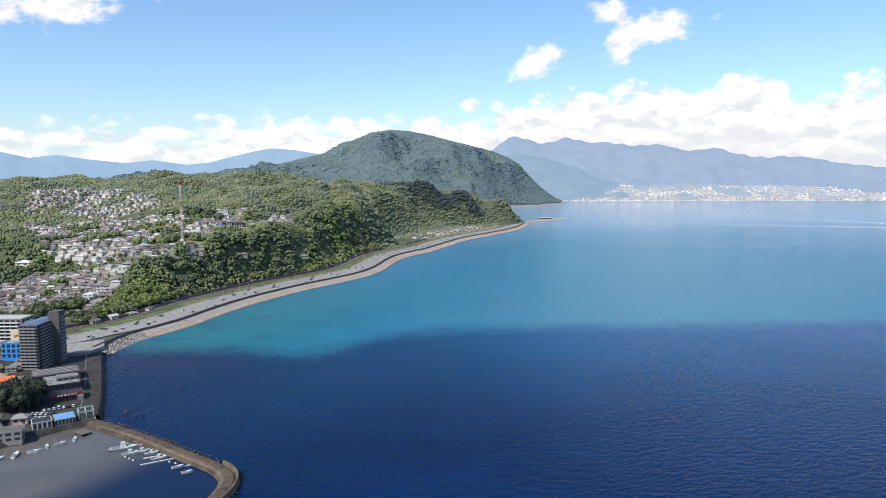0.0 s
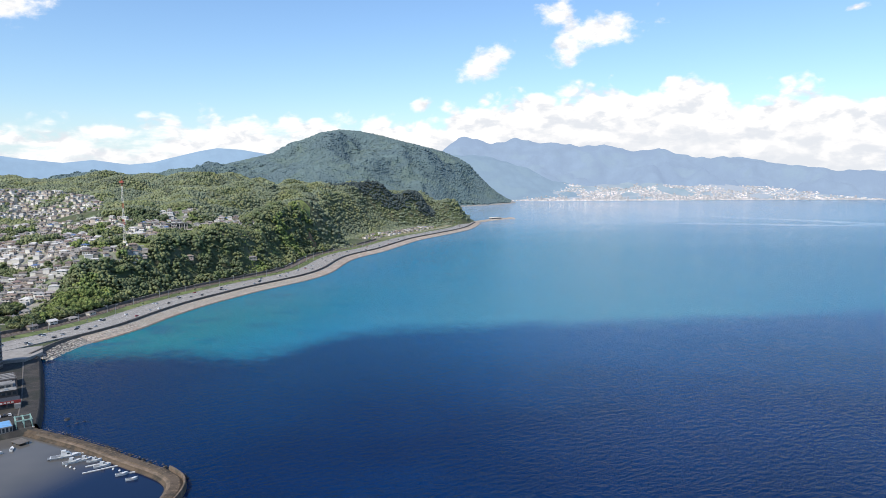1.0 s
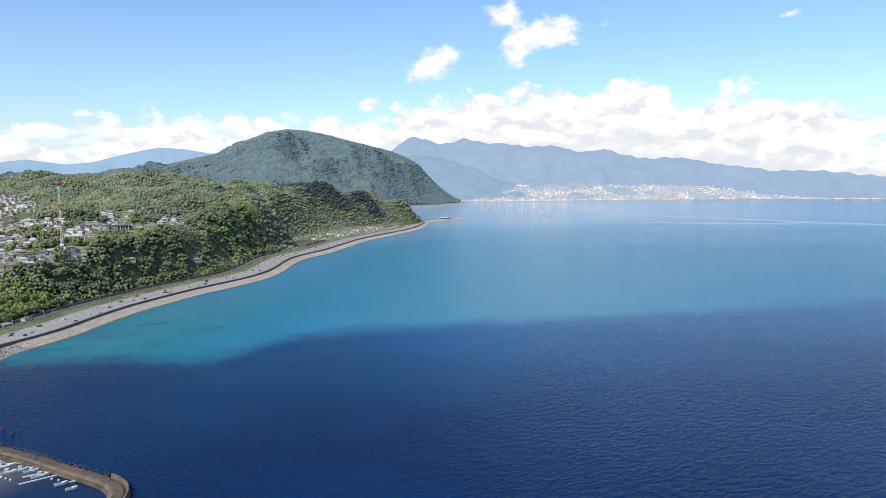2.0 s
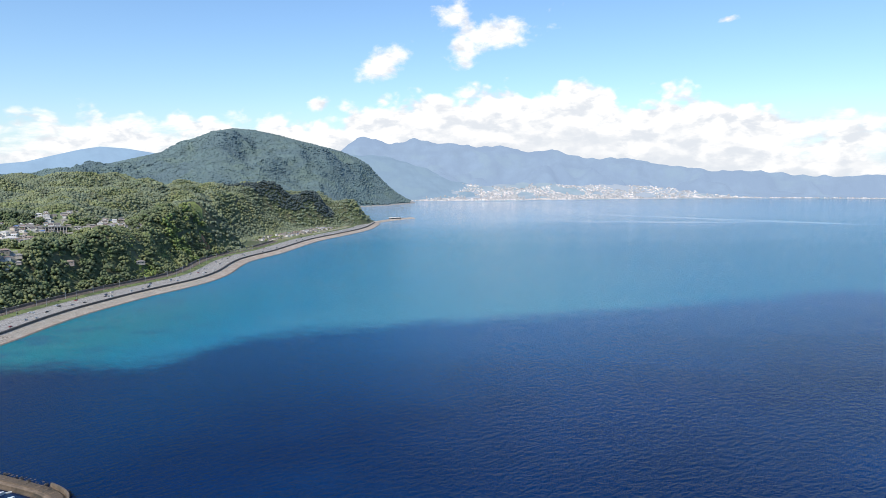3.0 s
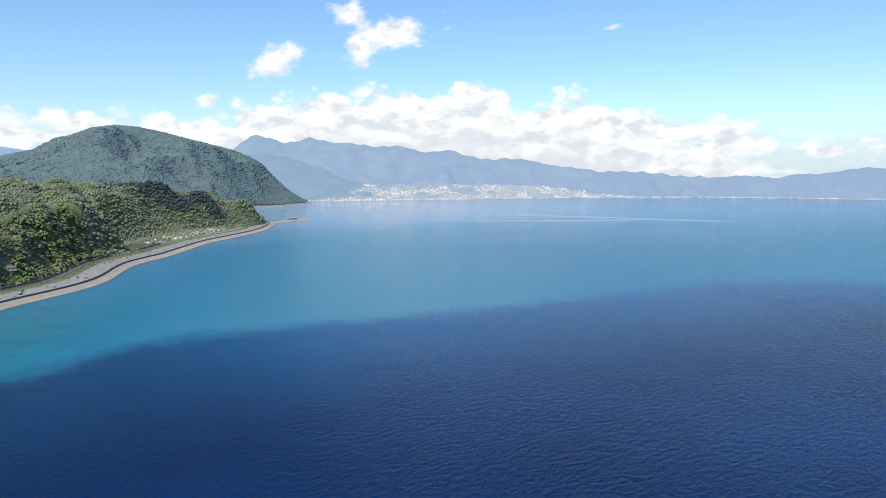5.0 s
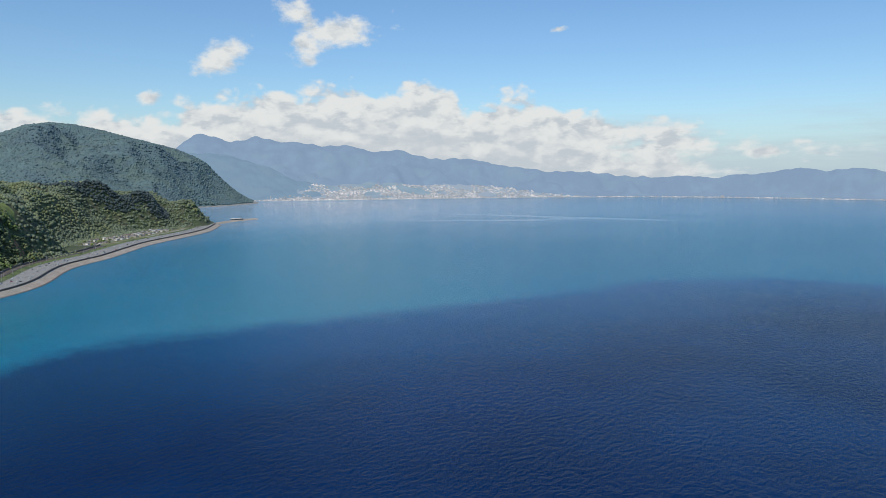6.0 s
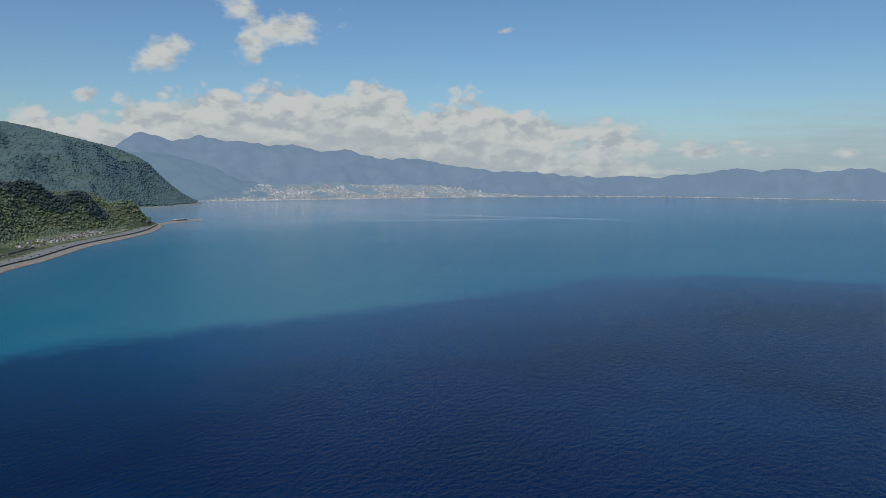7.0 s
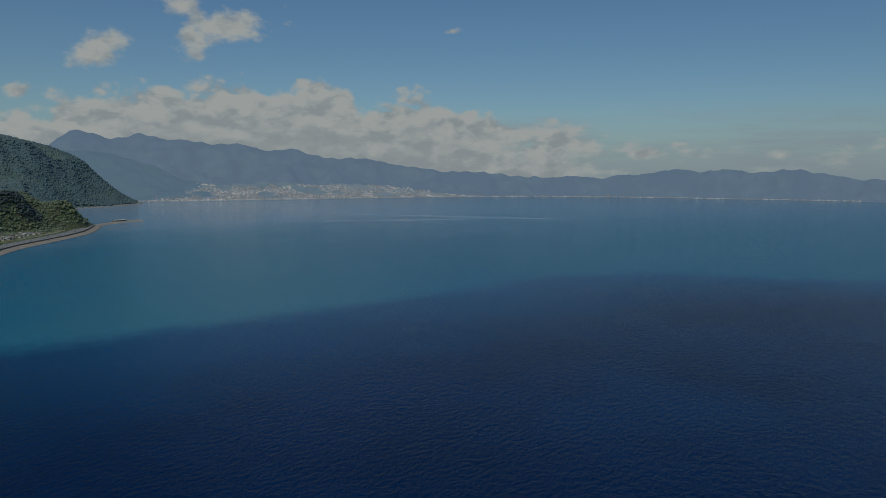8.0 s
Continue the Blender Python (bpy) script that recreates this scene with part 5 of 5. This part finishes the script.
for x in (0, 4, 8):
    for y in (0, 9):
        part("post", tube(bmesh.new(), (x, y, -0.3), (x, y, 5), 0.28), GREEN_STEEL, gantry)
for y in (0, 9):
    part("beam", boxed(-0.5, y - 0.25, 4.7, 8.5, y + 0.25, 5.3), GREEN_STEEL, gantry)
for x in (0, 4, 8):
    part("cross_beam", boxed(x - 0.2, 0, 5.3, x + 0.2, 9, 5.7), GREEN_STEEL, gantry)
    part("brace", tube(bmesh.new(), (x, 0, 0.5), (x, 9, 4.7), 0.12), GREEN_STEEL, gantry)
part("deck", boxed(-1, -1.5, 0.0, 9, 10, 0.35, 0.05), CONCRETE, gantry)
orange_house = house("orange_house", 8, 8, 6, False, ORANGE, ORANGE, "bright orange house near the harbour")
orange_house.matrix_basis = pose(-302, 458, 3.4, 0, 0, 20)
jetty = thing("slipway_jetty", pose(-214, 384, 0.2, 0, 0, -35), "grey wooden landing stage on the harbour water", "landing stage")
part("deck", boxed(0, -3, 1.0, 9, 3, 1.3, 0.03), DARK_CONCRETE, jetty)
for x in (1, 8):
    for y in (-2.5, 2.5):
        part("pile", tube(bmesh.new(), (x, y, -2), (x, y, 1.2), 0.25), BARK, jetty)
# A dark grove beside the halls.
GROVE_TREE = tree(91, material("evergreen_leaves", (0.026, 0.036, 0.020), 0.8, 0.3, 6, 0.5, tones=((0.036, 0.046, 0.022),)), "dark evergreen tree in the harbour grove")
GROVE_TREE.matrix_basis = pose(-270, 419, 3.0)
GROVE_TREE.scale = (1.3, 1.3, 1.6)
rng = random.Random(3)
for k in range(40):
    a, d = rng.uniform(0, 6.28), 15 * math.sqrt(rng.random())
    ob = copy_thing(GROVE_TREE, pose(-271 + 0.8 * d * math.cos(a), 420 + 0.9 * d * math.sin(a), 3.0, 0, 0, rng.uniform(0, 360)))
    ob["group"], ob["label"] = "harbour grove", "dark evergreen tree in the harbour grove"
    ob.scale = (1.3, 1.3, rng.uniform(1.2, 1.8))

HULL_WHITE = material("boat_gelcoat", (0.62, 0.62, 0.60), 0.35, 0.05, 2, 0, coat=0.3)
DECK_GREY = material("boat_deck", (0.16, 0.17, 0.18), 0.7, 0.1, 1, 0.1)


def boat(name, long, wide, cabin, label, flying=False):
    ob = thing(name, label=label, category="boat", group="boats in the harbour")
    ring = lambda x, w, z: [(x, -w, z), (x, w, z), (x, w * 0.7, -0.35), (x, -w * 0.7, -0.35)]
    part("hull", loft(bmesh.new(), [ring(-long / 2, wide * 0.42, 0.8), ring(-long * 0.2, wide / 2, 0.75), ring(long * 0.2, wide * 0.46, 0.95), ring(long * 0.38, wide * 0.25, 1.15), ring(long / 2, 0.05, 1.3)]), HULL_WHITE, ob)
    part("deck", boxed(-long * 0.46, -wide * 0.36, 0.76, long * 0.1, wide * 0.36, 0.86), DECK_GREY, ob)
    if cabin:
        h = 0.22 * wide + 1.0
        part("cabin", loft(bmesh.new(), [[(-long * 0.16, -wide * 0.3, 0.8), (long * 0.22, -wide * 0.26, 0.95), (long * 0.1, -wide * 0.22, 0.8 + h), (-long * 0.13, -wide * 0.26, 0.8 + h)],
                                         [(-long * 0.16, wide * 0.3, 0.8), (long * 0.22, wide * 0.26, 0.95), (long * 0.1, wide * 0.22, 0.8 + h), (-long * 0.13, wide * 0.26, 0.8 + h)]]), HULL_WHITE, ob)
        part("windscreen", loft(bmesh.new(), [[(long * 0.165, -wide * 0.25, 0.8 + h * 0.45), (long * 0.115, -wide * 0.23, 0.8 + h * 0.85), (long * 0.06, -wide * 0.29, 0.8 + h * 0.85), (long * 0.06, -wide * 0.29, 0.8 + h * 0.45)],
                                              [(long * 0.165, wide * 0.25, 0.8 + h * 0.45), (long * 0.115, wide * 0.23, 0.8 + h * 0.85), (long * 0.06, wide * 0.29, 0.8 + h * 0.85), (long * 0.06, wide * 0.29, 0.8 + h * 0.45)]]), GLASS, ob)
        part("mast", tube(bmesh.new(), (-long * 0.1, 0, 0.8 + h), (-long * 0.14, 0, 2.4 + h), 0.06), METAL, ob)
    if flying:
        part("flybridge", boxed(-long * 0.12, -wide * 0.24, 0.9 + h, long * 0.04, wide * 0.24, 1.7 + h, 0.1), HULL_WHITE, ob)
        part("bathing_platform", boxed(-long * 0.58, -wide * 0.4, 0.2, -long * 0.48, wide * 0.4, 0.4), DECK_GREY, ob)
    return ob


cruiser = boat("motor_cruiser", 14.5, 4.2, True, "white motor cruiser moored inside the breakwater", True)
cruiser.matrix_basis = pose(-176, 360, 0.3, 0, 0, 22)
small = boat("motor_boat", 7.5, 2.6, True, "small white motor boat with a cabin")
small.matrix_basis = pose(-164, 355, 0.25, 0, 0, 25)
skiff = boat("open_boat", 5.5, 1.9, False, "small white open boat afloat in the harbour")
skiff.matrix_basis = pose(-130, 329, 0.25, 0, 0, 20)
for x, y, a, s in ((-169, 352, 28, 1.15), (-158, 353, 20, 0.95), (-151, 346, 24, 1.1)):
    copy_thing(small, pose(x, y, 0.25, 0, 0, a)).scale = (s, s, s)
for x, y, a, s in ((-236, 345, 60, 1.1), (-230, 350, 100, 1.3), (-223, 355, 20, 1.25), (-220, 362, 120, 0.9), (-215, 366, 30, 1.1), (-210, 372, 110, 1.0), (-137, 335, 25, 1.1), (-243, 339, 40, 1.4), (-250, 333, 60, 1.2)):
    copy_thing(skiff, pose(x, y, 0.25, 0, 0, a)).scale = (s, s, s)
for x, y, a, long in ((-152, 350, 27, 17), (-149, 343, 30, 20), (-166, 366, 28, 12), (-134, 337, 22, 8)):
    raft = thing("pontoon", pose(x, y, 0.1, 0, 0, a), "narrow white floating pontoon in the harbour", "pontoon", "harbour pontoons")
    part("float", boxed(-long / 2, -0.45, -0.2, long / 2, 0.45, 0.35, 0.05), ROOF_PALE, raft)
    part("deck", boxed(-long / 2, -0.4, 0.36, long / 2, 0.4, 0.42), HULL_WHITE, raft)
buoy = thing("buoy", pose(-140, 340, 0.3), "round white mooring buoy on the water", "buoy", "mooring buoys")
bm = bmesh.new()
bmesh.ops.create_uvsphere(bm, u_segments=10, v_segments=6, radius=0.6)
part("float", bm, HULL_WHITE, buoy)
part("ring", tube(bmesh.new(), (0, 0, 0.5), (0, 0, 0.9), 0.1), METAL, buoy)
for x, y in ((-144, 342), (-170, 348), (-167, 346), (-164, 344)):
    copy_thing(buoy, pose(x, y, 0.3))


def arcade_hall(x, y, turn):
    ob = thing("arcade_hall", pose(x, y, ground_at(x, y) + 0.2, 0, 0, turn), "long beige hall with an arcade of dark openings", "hall")
    part("wall", boxed(0, 0, -4, 32, 11, 5.2), PLASTER, ob)
    part("roof", boxed(-0.7, -1.6, 5.2, 32.7, 11.6, 5.9, 0.08), ROOF_GREY, ob)
    for k in range(8):
        part("opening", boxed(1.0 + 3.85 * k, -0.08, 0.4, 3.9 + 3.85 * k, 0.3, 4.0), GLASS, ob)
        part("pillar", boxed(4.0 + 3.85 * k, -1.3, -3, 4.6 + 3.85 * k, -0.6, 5.2), WHITE, ob)
    return ob


arcade_hall(-358, 1094, 18)


# ---- the radio mast on the hill ----
def radio_mast(x, y):
    z = ground_at(x, y)
    ob = thing("radio_mast", pose(x, y, z), "tall red and white lattice radio mast on the hill", "radio mast")
    part("plinth", boxed(-5, -4, -3, 5, 4, 2.6, 0.1), WHITE, ob, "white equipment building")
    part("base", boxed(-2, -2, 2.6, 2, 2, 6.2, 0.1), WHITE, ob)
    bands, top = 11, 86.0
    for k in range(bands):
        z0, z1 = 6.0 + (top - 6) * k / bands, 6.0 + (top - 6) * (k + 1) / bands
        r0, r1 = 1.15 - 0.5 * k / bands, 1.15 - 0.5 * (k + 1) / bands
        bm = bmesh.new()
        corner = lambda r, z: [(r, r, z), (-r, r, z), (-r, -r, z), (r, -r, z)]
        for i in range(4):
            a, b = corner(r0, z0), corner(r1, z1)
            tube(bm, a[i], b[i], 0.13, sides=4)
            tube(bm, a[i], b[(i + 1) % 4], 0.07, sides=4)
            tube(bm, b[i], b[(i + 1) % 4], 0.07, sides=4)
        part("lattice_section", bm, BRICK_RED if k in (3, 6, 10) else WHITE, ob)
    part("platform", boxed(-2.4, -2.4, top - 3, 2.4, 2.4, top - 0.5, 0.1), BRICK_RED, ob, "red aerial platform")
    part("aerial", tube(bmesh.new(), (0, 0, top - 2), (0, 0, top + 6), 0.16, 0.06), BRICK_RED, ob)
    return ob


radio_mast(-352, 912)

# ---- the spit and the headland ----
SPIT = even(spline([(232, 2040), (270, 2120), (318, 2190), (370, 2245), (405, 2275)], 8), 6)
structure("spit", sweep(SPIT, [(-14, -1.5), (-9, 1.6), (-3, 3.2), (8, 3.4), (14, 2.0), (18, -1.5)]), PEBBLE, "pale gravel spit at the end of the beach", "spit")
rest_house = storeys("rest_house", 322, 2205, 360, 2219, 3.3, 1, 3.4, TILE_PALE, "low dark rest house with a white flat roof", "rest house", None, 0.3, WHITE, 8)
part("canopy", boxed(-2, -2, 3.75, 40, 16, 4.5, 0.1), WHITE, rest_house, "white overhanging roof")
rest_house.rotation_euler = (0, 0, 0.5)
CAPE_SHORE = even(spline([(272, 2900), (300, 3120), (448, 3241), (600, 3440), (646, 3600)], 8), 14)
structure("beach_cape", sweep(CAPE_SHORE, [(-12, -1.5), (-4, 2.0), (10, 5.0), (26, 6.0), (40, 4.0)]), ASPHALT, "grey strip of road and shingle at the mountain's foot", "shore")

# ---- the city across the bay ----
def shore_place(a, t):
    s = far_shore(np.array([a]))[0]
    r = s + (4850 - s) * t
    return r * math.sin(a), r * math.cos(a)


rng = random.Random(17)
verts, faces, sites = [], [], []
while len(sites) < 9000:
    a = rng.triangular(0.165, 0.64, 0.33) if rng.random() < 0.9 else rng.uniform(0.6, 1.15)
    deep = 0.46 * soft(a, 0.15, 0.24) * soft(a, 0.70, 0.52) + 0.04
    sites.append((a, 0.022 + rng.random() ** 1.75 * deep))
place = np.array([shore_place(a, t) for a, t in sites])
level = north_height(place[:, 0], place[:, 1])
WEDGE = Waves(50, 300, 8, 2)
thin = WEDGE(place[:, 0], place[:, 1])
towers = []
for (px, py), z, (a, t), q in zip(place, level, sites, thin):
    if (q < -0.75 and t > 0.06) or z > 72 + 10 * q:
        continue
    w, d, h = rng.uniform(4, 11), rng.uniform(4, 10), rng.choice((2.5, 3, 3, 4, 5, 7))
    if t < 0.20 and rng.random() < 0.07 and len(towers) < 90 and a < 0.62:
        towers.append((px, py, z, w, d, rng.uniform(9, 22)))
        continue
    m = pose(px, py, z - 1, 0, 0, rng.uniform(-20, 20) - math.degrees(a))
    k = len(verts)
    verts += [tuple(m @ Vector((sx * w / 2, sy * d / 2, sz * h))) for sz in (0, 1) for sx, sy in ((-1, -1), (1, -1), (1, 1), (-1, 1))]
    faces += [[k + i for i in f] for f in ((4, 5, 6, 7), (0, 1, 5, 4), (1, 2, 6, 5), (2, 3, 7, 6), (3, 0, 4, 7))]
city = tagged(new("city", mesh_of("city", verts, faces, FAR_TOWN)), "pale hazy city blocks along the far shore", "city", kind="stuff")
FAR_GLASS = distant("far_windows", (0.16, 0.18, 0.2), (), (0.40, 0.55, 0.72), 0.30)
block = None
for px, py, z, w, d, h in towers:
    if block is None:
        block = thing("far_apartment_block", label="pale apartment block on the far shore", category="apartment block", group="far apartment blocks")
        part("wall", boxed(-0.5, -0.5, -0.1, 0.5, 0.5, 1), FAR_TOWN, block)
        part("roof", boxed(-0.3, -0.3, 1, 0.3, 0.3, 1.08), FAR_TOWN, block)
        for k in range(4):
            part("window_band", boxed(-0.42, -0.53, 0.14 + 0.22 * k, 0.42, -0.48, 0.24 + 0.22 * k), FAR_GLASS, block)
        ob = block
    else:
        ob = copy_thing(block, Matrix())
    ob.matrix_basis = pose(px, py, z - 0.5, 0, 0, -math.degrees(math.atan2(px, py)) + rng.uniform(-15, 15))
    ob.scale = (w, d, h)
for a, t, w, h, words in ((0.836, 0.012, 26, 14, "white hall standing alone on the far shore"), (0.615, 0.012, 60, 9, "long white hall on the far shore"), (0.125, 0.20, 9, 14, "white tower on the far mountainside")):
    px, py = shore_place(a, t)
    z = float(north_height(np.array([px]), np.array([py]))[0])
    ob = thing("far_hall", pose(px, py, z - 0.5, 0, 0, -math.degrees(a)), words, "hall")
    part("wall", boxed(-w / 2, -10, -1, w / 2, 10, h * 0.6), FAR_TOWN, ob)
    part("roof", prism(bmesh.new(), [(-w / 3, -8), (w / 3, -8), (w / 3, 8), (-w / 3, 8)], h * 0.6, h), FAR_TOWN, ob)

# ---- more of the harbour town ----
plaza = structure("pavement_plaza", prism(bmesh.new(), [(-345, 548), (-318, 536), (-292, 545), (-289, 566), (-300, 588), (-322, 574)], 3.0, 5.75), ASPHALT, "grey paved forecourt between tower and road", "forecourt")
rng = random.Random(44)
for x, y, w, d, h, kind in ((-266, 386, 12, 8, 4.0, 1), (-252, 391, 8, 6, 3.6, 0), (-283, 392, 13, 9, 5.0, 2), (-296, 410, 12, 10, 6.0, 0), (-293, 425, 11, 7, 4.0, 1), (-289, 440, 10, 8, 5.0, 2), (-328, 424, 12, 9, 6.0, 2), (-332, 446, 10, 8, 5.5, 0), (-342, 462, 12, 8, 6.0, 1),
                            (-264, 362, 10, 7, 3.6, 2), (-290, 352, 14, 9, 4.5, 0), (-256, 374, 8, 6, 3.4, 1), (-306, 380, 12, 9, 5.0, 1)):
    wall, roof, words = ((PLASTER, ROOF_GREY, "beige harbour shed with a grey roof"), (TILE_PALE, ROOF_GREY, "grey workshop with a dark grey roof"), (PLASTER, ROOF_BROWN, "beige harbour house with a brown roof"))[kind]
    ob = house("harbour_house", w, d, h, kind == 0, roof, wall, words, 1)
    ob["group"] = "harbour houses"
    ob.matrix_basis = pose(x, y, 3.3, 0, 0, rng.choice((0, 90)) + rng.uniform(15, 35))
for k in range(12):
    copy_thing(CARS[rng.choice((0, 0, 1, 2, 5))], pose(-256 + 2.9 * (k % 6) + rng.uniform(-0.3, 0.3), 405 if k < 6 else 403.5 - 0.6 * k, 3.32, 0, 0, 85 + rng.uniform(-4, 4)))["label"] = "car parked on the harbour forecourt"


# ---- pieces: armour blocks on the shore ----
revetment = structure("revetment", sweep(LINE[:80], [(-8, -2.0), (-2, -0.3), (12.4, 4.0), (12.4, 2.0)]), DARK_CONCRETE, "sloping revetment of pale concrete armour blocks", "revetment")
bm = bmesh.new()
box(bm, -1.05, -1.05, -0.5, 1.05, 1.05, 0.25)
bmesh.ops.scale(bm, vec=(0.72, 0.72, 1), verts=[v for v in bm.verts if v.co.z > 0])
block_mesh = bpy.data.meshes.new("armour_block")
bm.to_mesh(block_mesh)
bm.free()
block_mesh.materials.append(BLOCK)
rng = random.Random(30)
FINE_LINE = even(SHORE[SHORE[:, 1] > 555], 2.5)
count, V, F = 0, [], []
base_v, base_f = [v.co.copy() for v in block_mesh.vertices], [list(f.vertices) for f in block_mesh.polygons]
for i in range(0, 190):
    for k in range(6):
        x, y, a = along(FINE_LINE, i, -2.5 + 2.5 * k + rng.uniform(-0.2, 0.2))
        m = pose(x, y, -0.1 + (0.72 * k if i > 18 else 0.62 * k + rng.uniform(-0.5, 0.6)), rng.uniform(8, 24), rng.uniform(-9, 9), a + (rng.uniform(-8, 8) if i > 18 else rng.uniform(0, 360)))
        if count < 300:
            shared("armour_block", block_mesh, revetment, m)
        else:
            n = len(V)
            V += [tuple(m @ c) for c in base_v]
            F += [[n + j for j in f] for f in base_f]
        count += 1
shared("armour_blocks_further", mesh_of("armour_blocks_further", V, F, BLOCK), revetment)["kind"] = "stuff"
